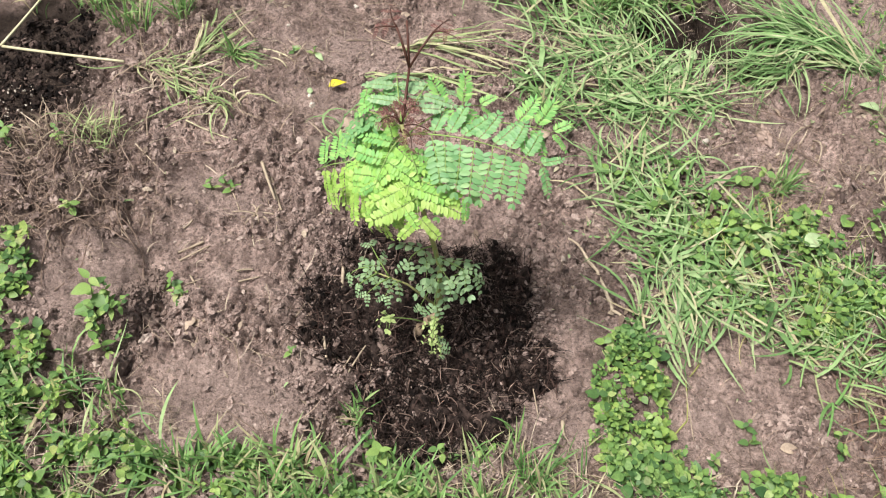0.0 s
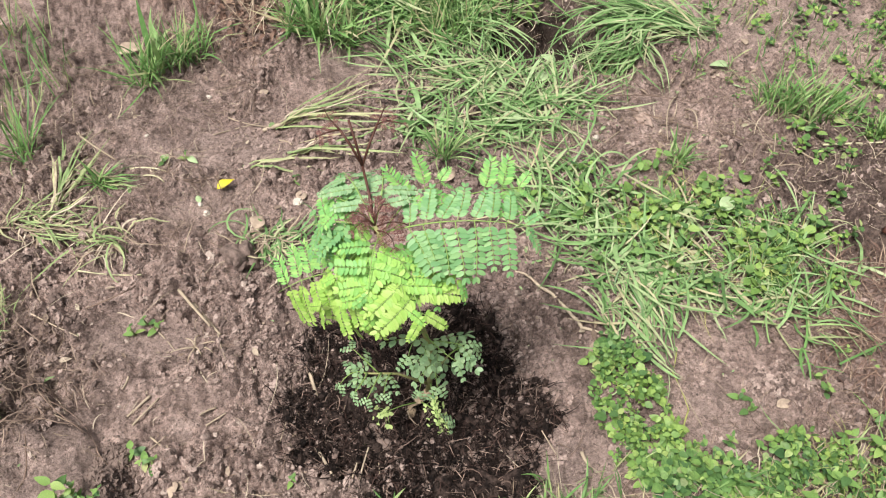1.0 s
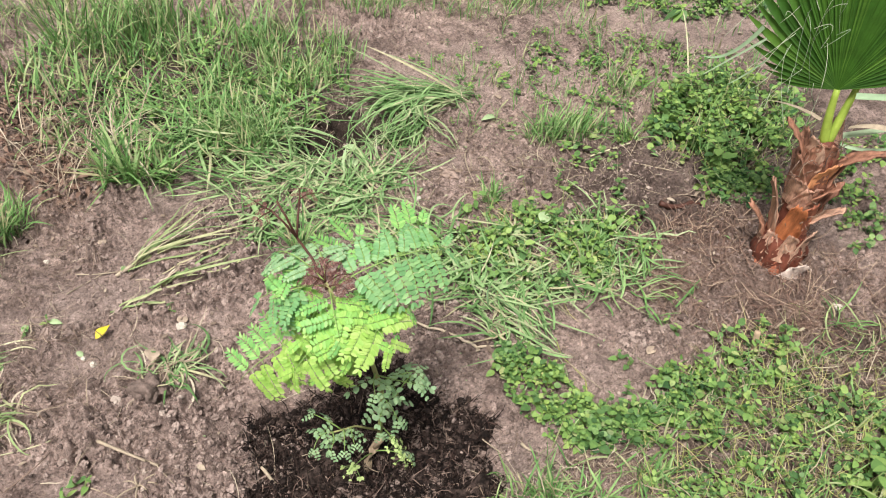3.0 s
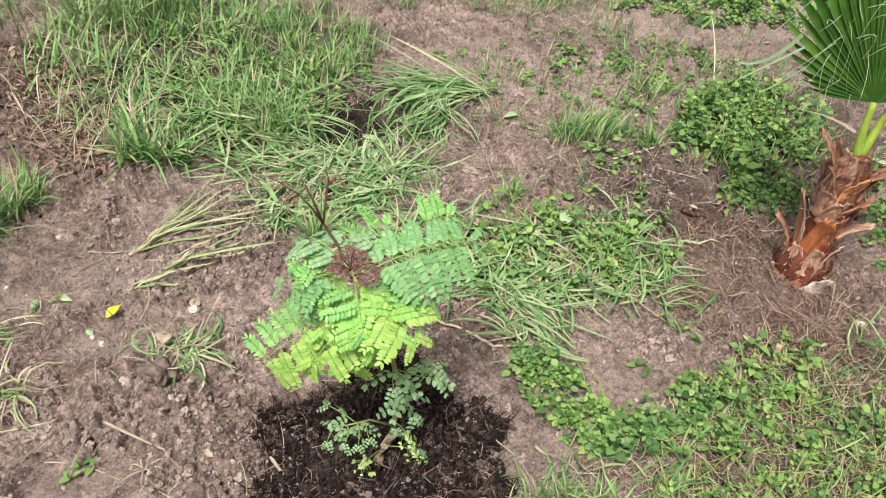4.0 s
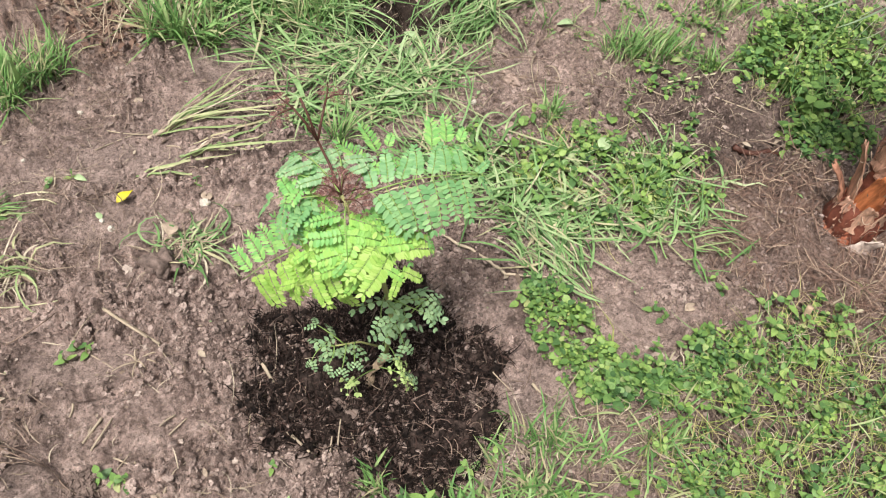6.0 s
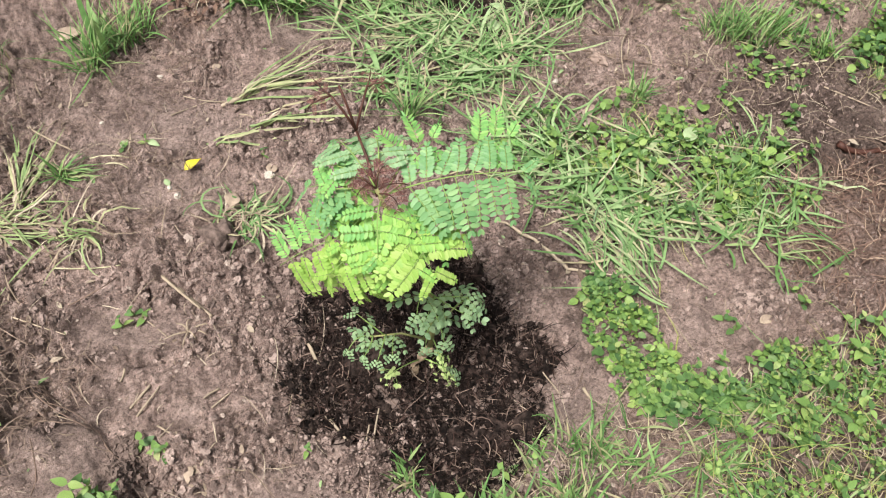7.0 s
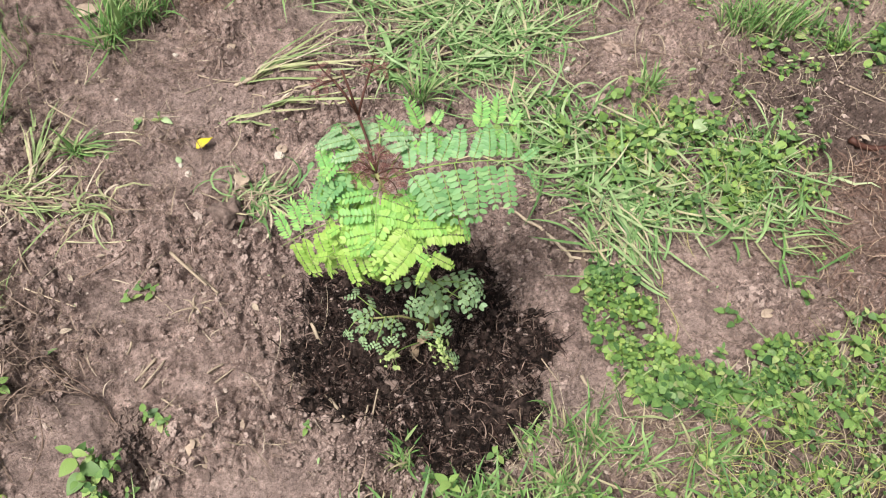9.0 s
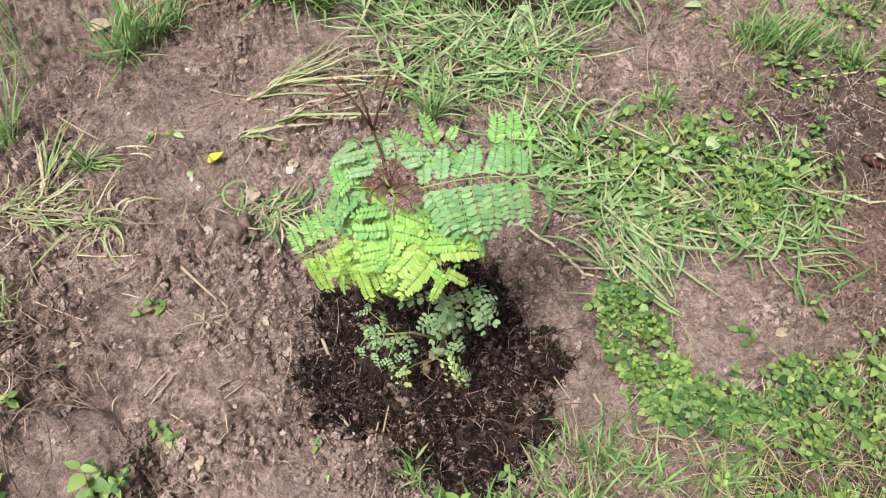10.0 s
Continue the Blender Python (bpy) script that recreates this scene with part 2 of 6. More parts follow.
PEBBLE = island_material("pale_pebble", [(0.0, (0.44, 0.38, 0.31)), (1.0, (0.58, 0.52, 0.44))], 0.8, 0.0, 90, 0.3, relief=0.003)
REDFIBRE = island_material("palm_fibre_litter", [(0.0, (0.11, 0.062, 0.046)), (0.60, (0.22, 0.140, 0.104)), (1.0, (0.44, 0.33, 0.235))], 0.8, 0.0, 50, 0.3)
LITTER = island_material("leaf_litter", [(0.0, (0.16, 0.115, 0.085)), (0.5, (0.30, 0.225, 0.165)), (0.80, (0.48, 0.40, 0.30)), (0.86, (0.20, 0.32, 0.12)), (1.0, (0.34, 0.46, 0.22))], 0.7, 0.15, 120, 0.3)
BROWNLITTER = island_material("rotting_leaf_litter", [(0.0, (0.085, 0.050, 0.036)), (0.5, (0.19, 0.112, 0.080)), (0.9, (0.32, 0.22, 0.16)), (1.0, (0.46, 0.38, 0.29))], 0.8, 0.05, 90, 0.4)

# ---- the lie of the land ----
rng = np.random.default_rng(7)


def lattice(ix, iy, seed):
    h = (ix.astype(np.int64) * 374761393 + iy.astype(np.int64) * 668265263 + seed * 1274126177) & 0x7FFFFFFF
    h = ((h ^ (h >> 13)) * 1103515245 + 12345) & 0x7FFFFFFF
    h = (h ^ (h >> 16)) & 0xFFFF
    return h / 65535.0


def vnoise(x, y, scale, seed):
    x, y = np.asarray(x, float) / scale, np.asarray(y, float) / scale
    ix, iy = np.floor(x), np.floor(y)
    fx, fy = x - ix, y - iy
    fx, fy = fx * fx * (3 - 2 * fx), fy * fy * (3 - 2 * fy)
    a, b = lattice(ix, iy, seed), lattice(ix + 1, iy, seed)
    c, d = lattice(ix, iy + 1, seed), lattice(ix + 1, iy + 1, seed)
    return (a * (1 - fx) + b * fx) * (1 - fy) + (c * (1 - fx) + d * fx) * fy


def blob(x, y, cx, cy, rx, ry, rot=0.0, soft=0.35, ragged=0.25, seed=3):
    """1 inside a ragged ellipse, falling to 0 round its edge."""
    c, s = math.cos(radians(rot)), math.sin(radians(rot))
    u, v = (x - cx) * c + (y - cy) * s, -(x - cx) * s + (y - cy) * c
    d = np.sqrt((u / rx) ** 2 + (v / ry) ** 2)
    d = d + ragged * (vnoise(x, y, 0.09, seed) + 0.6 * vnoise(x, y, 0.035, seed + 1) - 0.8)
    return np.clip((1 + soft / 2 - d) / soft, 0, 1)


def clods(x, y, cell, seed):
    """Round lumps strewn one to a cell: their height, in parts of a cell."""
    u, v = np.asarray(x, float) / cell, np.asarray(y, float) / cell
    iu, iv = np.floor(u), np.floor(v)
    best = np.zeros_like(u)
    for a in (-1, 0, 1):
        for b in (-1, 0, 1):
            cu, cv = iu + a, iv + b
            px, py = cu + 0.15 + 0.7 * lattice(cu, cv, seed), cv + 0.15 + 0.7 * lattice(cu, cv, seed + 1)
            r = 0.15 + 0.50 * lattice(cu, cv, seed + 2) ** 1.5
            d = ((u - px) ** 2 + (v - py) ** 2) / (r * r)
            best = np.maximum(best, r * np.sqrt(np.clip(1 - d, 0, 1)))
    return best


MUD = [(-0.44, 2.005, 0.22, 0.065, -3), (0.575, 1.125, 0.14, 0.080, 10), (-0.60, 1.47, 0.12, 0.055, -10), (0.70, 2.00, 0.09, 0.10, 20),
       (-0.42, 1.80, 0.13, 0.06, 0), (-0.74, 1.16, 0.12, 0.09, 0), (1.15, 2.40, 0.35, 0.20, -30),
       (-0.40, 0.98, 0.16, 0.10, 20), (0.245, 1.06, 0.070, 0.13, 5), (0.0, 2.28, 0.14, 0.07, 0), (2.2, 2.3, 0.6, 0.25, -30)]


def mud_mask(x, y):
    m = 0 * x
    for cx, cy, rx, ry, rot in MUD:
        m = np.maximum(m, blob(x, y, cx, cy, rx, ry, rot, 0.5, 0.5, 11))
    return m


def compost_mask(x, y):
    m = blob(x, y, -0.050, 1.21, 0.205, 0.180, 0, 0.22, 0.60, 21)
    for cx, cy, rx, ry, seed in [(-0.01, 1.045, 0.115, 0.105, 23), (-0.205, 1.215, 0.092, 0.095, 25), (-0.180, 1.35, 0.060, 0.075, 27), (0.075, 1.345, 0.115, 0.105, 28), (0.12, 1.20, 0.110, 0.085, 29), (0.13, 1.05, 0.030, 0.045, 30)]:
        m = np.maximum(m, blob(x, y, cx, cy, rx, ry, 0, 0.28, 0.6, seed))
    return m


def ground_height(x, y):
    x, y = np.asarray(x, float), np.asarray(y, float)
    near = np.clip(2.0 - np.hypot(x - 0.5, y - 1.7) / 1.5, 0, 1)
    mud = mud_mask(x, y)
    z = 0.030 * (vnoise(x, y, 0.55, 1) - 0.5) + 0.018 * (vnoise(x, y, 0.19, 2) - 0.5)
    lump = 0.016 * (vnoise(x, y, 0.070, 4) - 0.5) + 0.010 * (vnoise(x, y, 0.034, 5) - 0.5) + 0.008 * (vnoise(x, y, 0.010, 9) - 0.5)
    loose = (0.25 + 0.75 * np.clip((vnoise(x, y, 0.16, 12) - 0.30) * 5, 0, 1)) * (1 - 0.85 * mud)
    wx, wy = x + 0.020 * (vnoise(x, y, 0.03, 17) - 0.5), y + 0.020 * (vnoise(x, y, 0.03, 18) - 0.5)
    puff = lambda size, seed: 2 * np.abs(vnoise(wx, wy, size, seed) - 0.5)
    lump = lump + loose * (0.021 * puff(0.036, 13) + 0.022 * puff(0.021, 14) + 0.015 * puff(0.012, 15) + 0.023 * clods(wx, wy, 0.040, 16) - 0.019)
    z = z + (lump * (1 - 0.60 * mud) + 0.005 * mud * (puff(0.014, 19) + puff(0.024, 20) - 0.6)) * near
    z = z - 0.012 * mud
    pit = blob(x, y, -0.06, 1.19, 0.27, 0.25, 0, 0.45, 0.4, 21)
    z = z - 0.022 * pit
    z = z - 0.060 * blob(x, y, -1.20, 1.73, 0.26, 0.16, 108, 0.4, 0.35, 31)
    z = z - 0.10 * blob(x, y, 0.47, 2.30, 0.15, 0.085, 10, 0.5, 0.4, 33)
    z = z - 0.05 * blob(x, y, 0.66, 2.22, 0.08, 0.05, 20, 0.5, 0.4, 34)
    z = z + 0.050 * blob(x, y, -0.95, 1.36, 0.26, 0.17, -35, 0.55, 0.5, 35)
    z = z + 0.045 * blob(x, y, -0.755, 1.12, 0.13, 0.13, -10, 0.30, 0.45, 37)
    z = z - 0.026 * blob(x, y, -0.588, 1.145, 0.030, 0.065, 0, 0.5, 0.4, 39)
    z = z + 0.03 * blob(x, y, 1.24, 1.22, 0.26, 0.22, 0, 0.9, 0.3, 41)
    z = z + 0.02 * blob(x, y, -0.52, 1.74, 0.35, 0.16, 10, 0.7, 0.5, 43)
    return z - 0.004


def spaced(lo, hi, step, far):
    """Even steps from lo to hi, then wider and wider ones out to the horizon."""
    core = list(np.arange(lo, hi, step))
    d, out = step, [0.0]
    while out[-1] < far:
        d *= 1.03 if d < 0.03 else 1.35
        out.append(out[-1] + d)
    out = np.array(out[1:])
    return np.concatenate([lo - out[::-1], core, core[-1] + out])


def mesh_from(name, verts, faces, mat, smooth=True):
    me = bpy.data.meshes.new(name)
    me.from_pydata(np.asarray(verts).tolist(), [], faces if isinstance(faces, list) else faces.tolist())
    me.materials.append(mat)
    if smooth:
        me.shade_smooth()
    return me


def sheet(xs, ys):
    gx, gy = np.meshgrid(xs, ys)
    nx, ny = len(xs), len(ys)
    idx = np.arange(nx * ny).reshape(ny, nx)
    quads = np.stack([idx[:-1, :-1], idx[:-1, 1:], idx[1:, 1:], idx[1:, :-1]], -1).reshape(-1, 4)
    return gx.ravel(), gy.ravel(), quads


gx, gy, gq = sheet(spaced(-1.02, 1.30, 0.0040, 500), spaced(0.74, 2.15, 0.0040, 500))
me = mesh_from("ground", np.stack([gx, gy, ground_height(gx, gy)], 1), gq, SOIL)
# humus in the left hole; darker soil in second hole, bank, litter, under plants
humus = np.maximum.reduce([blob(gx, gy, 0.47, 2.30, 0.20, 0.13, 10, 0.5, 0.5, 33), 1.25 * blob(gx, gy, -1.19, 1.75, 0.31, 0.20, 108, 0.4, 0.5, 31),
                           0.7 * blob(gx, gy, 0.15, 2.75, 0.60, 0.38, -20, 0.6, 0.7, 51), 0.65 * blob(gx, gy, 0.80, 0.76, 0.45, 0.22, 10, 0.6, 0.9, 53),
                           0.6 * blob(gx, gy, 1.75, 1.65, 0.45, 0.30, 10, 0.6, 0.7, 55), 0.55 * blob(gx, gy, 1.16, 1.62, 0.24, 0.24, 10, 0.8, 0.9, 57), 0.60 * blob(gx, gy, -0.94, 1.41, 0.25, 0.18, -35, 0.6, 0.9, 35)])
litter = np.maximum(0.7 * blob(gx, gy, 1.10, 1.20, 0.24, 0.26, 40, 0.8, 0.8, 61), 0.35 * blob(gx, gy, -0.45, 2.75, 0.22, 0.45, 10, 0.8, 0.8, 63))
for key, val in (("smooth_mud", mud_mask(gx, gy)), ("red_litter", litter), ("humus", humus)):
    me.attributes.new(key, "FLOAT", "POINT").data.foreach_set("value", np.ascontiguousarray(val, dtype=np.float32))
tagged(new("ground", me), "bare brown crumbly soil with smooth trodden mud patches", "ground", kind="structure")


# ---- building blocks ----
def pick(n, cx, cy, rx, ry, rot=0.0, patchy=0.0, seed=0, scale=0.08):
    """n places within an ellipse, thicker to its middle, gathered in patches."""
    out = np.zeros((0, 2))
    while len(out) < n:
        r, a = np.sqrt(rng.random(n * 3)), rng.random(n * 3) * 2 * np.pi
        u, v = rx * r * np.cos(a), ry * r * np.sin(a)
        c, s = math.cos(radians(rot)), math.sin(radians(rot))
        x, y = cx + u * c - v * s, cy + u * s + v * c
        keep = rng.random(n * 3) < np.clip((1.25 - r) * 2.2, 0, 1)
        if patchy:
            keep &= vnoise(x, y, scale, seed) + 0.4 * (rng.random(n * 3) - 0.5) > patchy
        out = np.concatenate([out, np.stack([x, y], 1)[keep]])
    return out[:n]


def blades(xy, heading, length, width, lift, bend, swerve, z0=0.0, segs=5, clear=0.004):
    """Grass blades as bent ribbons: all arguments but xy are arrays or numbers, in metres and radians."""
    n = len(xy)
    full = lambda v: np.broadcast_to(np.asarray(v, float), (n,)).copy()
    h, ln, w, el, bd, sw = full(heading), full(length), full(width), full(lift), full(bend), full(swerve)
    p = np.column_stack([xy, ground_height(xy[:, 0], xy[:, 1]) + full(z0)])
    rest = full(clear) + 0.022 * rng.random(n) ** 2
    rows = []
    tw = rng.normal(0, 0.35, n)
    for k in range(segs + 1):
        s = k / segs
        wide = w * (0.75 + 0.5 * s if s < 0.4 else 0.95 * (1 - ((s - 0.4) / 0.6) ** 2) + 0.04)
        hh = h + sw * s
        roll = tw * s
        side = np.column_stack([-np.sin(hh) * np.cos(roll), np.cos(hh) * np.cos(roll), np.sin(roll)]) * wide[:, None] * 0.5
        rows += [p - side, p + side]
        e = el - bd * s
        d = np.column_stack([np.cos(hh) * np.cos(e), np.sin(hh) * np.cos(e), np.sin(e)])
        p = p + d * (ln / segs)[:, None]
        floor = ground_height(p[:, 0], p[:, 1]) + rest
        p[:, 2] = np.maximum(p[:, 2], floor)
    v = np.stack(rows, 1)
    m = 2 * (segs + 1)
    base = np.arange(n)[:, None, None] * m + np.arange(segs)[None, :, None] * 2 + np.array([0, 1, 3, 2])[None, None, :]
    return v.reshape(-1, 3), base.reshape(-1, 4)


def joined(parts):
    vs, fs, k = [], [], 0
    for v, f in parts:
        vs.append(np.asarray(v)), fs.append(np.asarray(f) + k)
        k += len(v)
    return np.concatenate(vs), np.concatenate(fs)


def ovate_rows(length, width, fold, droop, rows=5, blunt=0.5, power=0.8):
    """One leaf along x from the origin, folded along its midrib: points and quads."""
    pts, quads = [], []
    for k in range(rows + 1):
        s = k / rows
        half = width * 0.5 * (math.sin(math.pi * min(1, s ** blunt)) ** power if 0 < s < 1 else 0.04)
        z = -droop * length * s * s
        pts += [(s * length, -half, z + fold * half), (s * length, 0, z), (s * length, half, z + fold * half)]
    for k in range(rows):
        a = 3 * k
        quads += [(a, a + 3, a + 4, a + 1), (a + 1, a + 4, a + 5, a + 2)]
    return np.array(pts), np.array(quads)


def scatter_shapes(shape, mats):
    """One shape placed by a list of 4 x 4 matrices, as joined geometry."""
    v, f = shape
    mats = np.asarray(mats)
    hv = np.column_stack([v, np.ones(len(v))])
    out = np.einsum("nij,kj->nki", mats, hv)[:, :, :3].reshape(-1, 3)
    return out, (f[None] + (np.arange(len(mats)) * len(v))[:, None, None]).reshape(-1, f.shape[1])


def turn_mats(p, heading, tilt, roll, size):
    """Matrices at p: turned by heading, x tipped up by tilt, rolled, scaled."""
    n = len(p)
    ch, sh, ct, st, cr, sr = np.cos(heading), np.sin(heading), np.cos(tilt), np.sin(tilt), np.cos(roll), np.sin(roll)
    x = np.column_stack([ch * ct, sh * ct, st])
    y0 = np.column_stack([-sh, ch, 0 * ch])
    z0 = np.cross(x, y0)
    y = y0 * cr[:, None] + z0 * sr[:, None]
    z = np.cross(x, y)
    m = np.zeros((n, 4, 4))
    size = np.broadcast_to(np.asarray(size, float), (n,))[:, None]
    m[:, :3, 0], m[:, :3, 1], m[:, :3, 2], m[:, :3, 3], m[:, 3, 3] = x * size, y * size, z * size, p, 1
    return m


def lump_shape(sub, rough, seed):
    bm = bmesh.new()
    bmesh.ops.create_icosphere(bm, subdivisions=sub, radius=1)
    for v in bm.verts:
        v.co *= 1 + rough * (noise.noise(v.co * 1.3 + Vector((seed * 7.1, 0, 0))) + 0.6 * noise.noise(v.co * 3.1 + Vector((seed, 5, 0))) + 0.28 * noise.noise(v.co * 7.3 + Vector((seed, 9, 0))))
    pts = np.array([v.co[:] for v in bm.verts])
    tris = np.array([[v.index for v in f.verts] for f in bm.faces])
    bm.free()
    return pts, tris


def tube(points, radii, sides=7):
    """A tapering stem through points: rings and quads, with a closed tip."""
    pts = [Vector(p) for p in points]
    rings, up = [], Vector((0.13, 0.21, 0.97))
    for k, p in enumerate(pts):
        d = (pts[min(k + 1, len(pts) - 1)] - pts[max(k - 1, 0)]).normalized()
        a = d.cross(up if abs(d.dot(up)) < 0.95 else Vector((1, 0, 0))).normalized()
        b = d.cross(a)
        r = radii[k] if hasattr(radii, "__len__") else radii
        rings.append([p + (a * math.cos(2 * math.pi * q / sides) + b * math.sin(2 * math.pi * q / sides)) * r for q in range(sides)])
    v = [list(q) for ring in rings for q in ring]
    f = [(k * sides + q, k * sides + (q + 1) % sides, (k + 1) * sides + (q + 1) % sides, (k + 1) * sides + q) for k in range(len(pts) - 1) for q in range(sides)]
    top = (len(pts) - 1) * sides
    f += [tuple(range(top, top + sides)), tuple(range(sides - 1, -1, -1))]
    return v, f


def curve_points(a, b, sag=0.0, wander=0.0, n=8, rnd=random):
    a, b = Vector(a), Vector(b)
    side = Vector((rnd.uniform(-1, 1), rnd.uniform(-1, 1), rnd.uniform(-1, 1))) * wander
    return [a.lerp(b, k / n) + (side + Vector((0, 0, sag))) * 4 * (k / n) * (1 - k / n) for k in range(n + 1)]


def part(name, mesh, parent, label="", m=None):
    ob = new(name, mesh)
    ob.parent = parent
    if m is not None:
        ob.matrix_local = m
    return tagged(ob, label)


def G(x, y, up=0.0):
    return Vector((x, y, float(ground_height(x, y)) + up))


def stuff(name, v, f, mat, label, category, smooth=True):
    return tagged(new(name, mesh_from(name, v, f, mat, smooth)), label, category, kind="stuff")


# ---- soil crumbs ----
def crumbs(n, cx, cy, rx, ry, lo, hi, patchy, shape, avoid=True):
    xy = pick(n, cx, cy, rx, ry, 0, patchy, 12, 0.16)
    if avoid:
        xy = xy[(rng.random(n) > 0.80 * mud_mask(xy[:, 0], xy[:, 1])) & (compost_mask(xy[:, 0], xy[:, 1]) < 0.5)]
    k = len(xy)
    size = lo * (hi / lo) ** (rng.random(k) ** 1.9)
    p = np.column_stack([xy, ground_height(xy[:, 0], xy[:, 1]) + size * 0.05])
    m = turn_mats(p, rng.random(k) * 6.28, rng.normal(0, 0.5, k), rng.normal(0, 0.5, k), size)
    m[:, :3, 2] *= (0.4 + 0.35 * rng.random(k))[:, None]
    m[:, :3, 1] *= (0.45 + 0.5 * rng.random(k))[:, None]
    return scatter_shapes(shape, m)


small = [lump_shape(1, 0.75, q) for q in range(3)]
large = [lump_shape(2, 1.0, q + 5) for q in range(3)]
v, f = joined([crumbs(2900, -0.15, 1.48, 0.95, 0.95, 0.0036, 0.0100, 0.42, large[q]) for q in range(3)]
              + [crumbs(9000, 0.0, 1.5, 1.10, 1.0, 0.0018, 0.0050, 0.0, small[q]) for q in range(2)]
              + [crumbs(500, -0.1, 1.5, 1.1, 0.95, 0.006, 0.014, 0.50, large[q]) for q in range(3)]
              + [crumbs(4500, 1.3, 2.0, 1.1, 1.0, 0.0025, 0.009, 0.45, small[0]), crumbs(2500, 1.2, 2.1, 1.2, 1.0, 0.002, 0.006, 0.0, small[1], False)]
              + [crumbs(1600, 1.08, 1.12, 0.30, 0.34, 0.002, 0.008, 0.30, small[2], False), crumbs(900, 0.95, 1.75, 0.35, 0.25, 0.002, 0.008, 0.30, small[0], False)]
              + [crumbs(int(16000 * rx * ry), cx, cy, rx, ry, 0.0013, 0.0042, 0.25, small[2], False) for cx, cy, rx, ry, _ in MUD[3:10] + MUD[1:2]])
stuff("soil_crumbs", v, f, CRUMB, "loose brown soil crumbs and small clods lying on the ground", "soil", False)

# ---- dark compost round the sapling ----
cx_, cy_, cq = sheet(np.arange(-0.46, 0.30, 0.0055), np.arange(0.88, 1.56, 0.0055))
cm = compost_mask(cx_, cy_)
ch_ = ground_height(cx_, cy_) - 0.010 + 0.018 * cm + 0.028 * (vnoise(cx_, cy_, 0.05, 101) - 0.5) * cm + 0.034 * (vnoise(cx_, cy_, 0.021, 102) - 0.5) * cm + 0.024 * (vnoise(cx_, cy_, 0.011, 103) - 0.5) * cm
keep = (cm[cq] > 0.04).all(1)
compost = tagged(new("compost_patch", mesh_from("compost_patch", np.stack([cx_, cy_, ch_], 1), cq[keep], COMPOST)), "dark moist compost dug in round the sapling", "compost")
xy = pick(4200, -0.04, 1.18, 0.34, 0.32)
xy = xy[compost_mask(xy[:, 0], xy[:, 1]) + 0.25 * rng.random(len(xy)) > 0.35]
k = len(xy)
size = 0.0018 * 5.0 ** (rng.random(k) ** 1.8)
p = np.column_stack([xy, ground_height(xy[:, 0], xy[:, 1]) + 0.006 + 0.014 * rng.random(k)])
v1, f1 = scatter_shapes(small[1], turn_mats(p, rng.random(k) * 6.28, rng.normal(0, 0.5, k), rng.normal(0, 0.5, k), size))
part("crumb_layer", mesh_from("crumb_layer", v1, f1, COMPOST, False), compost)["kind"] = "stuff"
xy = pick(8500, -0.04, 1.18, 0.34, 0.33)
xy = xy[compost_mask(xy[:, 0], xy[:, 1]) > 0.3]
k = len(xy)
v1, f1 = blades(xy, rng.random(k) * 6.28, 0.014 + 0.055 * rng.random(k) ** 2, 0.0008 + 0.0018 * rng.random(k), rng.normal(0.25, 0.30, k), rng.normal(0.7, 0.5, k), rng.normal(0, 0.9, k), 0.010, 4, 0.008)
part("fibre_mat", mesh_from("fibre_mat", v1, f1, FIBRE), compost, "fine dark plant fibres")["kind"] = "stuff"


v1, f1 = joined([crumbs(1100, -0.03, 1.15, 0.32, 0.30, 0.0020, 0.008, 0.5, small[2], False), crumbs(260, -0.22, 1.33, 0.10, 0.12, 0.0025, 0.007, 0.0, small[0], False), crumbs(300, 0.12, 1.30, 0.12, 0.13, 0.0030, 0.009, 0.0, small[1], False), crumbs(160, -0.02, 1.10, 0.10, 0.08, 0.0030, 0.011, 0.0, small[1], False)])
v1[:, 2] += 0.012
stuff("soil_crumbs", v1, f1, CRUMB, "brown soil crumbs mixed into the dark compost", "soil")


lv, lf = joined([crumbs(330, -0.625, 1.13, 0.030, 0.10, 0.004, 0.014, 0.0, large[0], False), crumbs(450, -0.62, 1.13, 0.045, 0.12, 0.003, 0.009, 0.0, small[0], False)])
stuff("ledge_crumbs", lv, lf, CLOD, "dark crumbling soil along the edge of a ledge", "soil", False)
hv, hf = joined([crumbs(1200, -1.19, 1.74, 0.16, 0.26, 0.003, 0.011, 0.0, small[0], False), crumbs(300, -1.19, 1.74, 0.15, 0.25, 0.006, 0.016, 0.0, large[1], False)])
stuff("dark_hole_crumbs", hv, hf, COMPOST, "dark crumbly earth in a dug hole", "soil", False)
hv, hf = crumbs(40, -1.18, 1.655, 0.055, 0.075, 0.0022, 0.005, 0.0, small[1], False)
hv[:, 2] += 0.008
stuff("white_grains", hv, hf, PEBBLE, "small white grains in the dug hole", "grains", False)


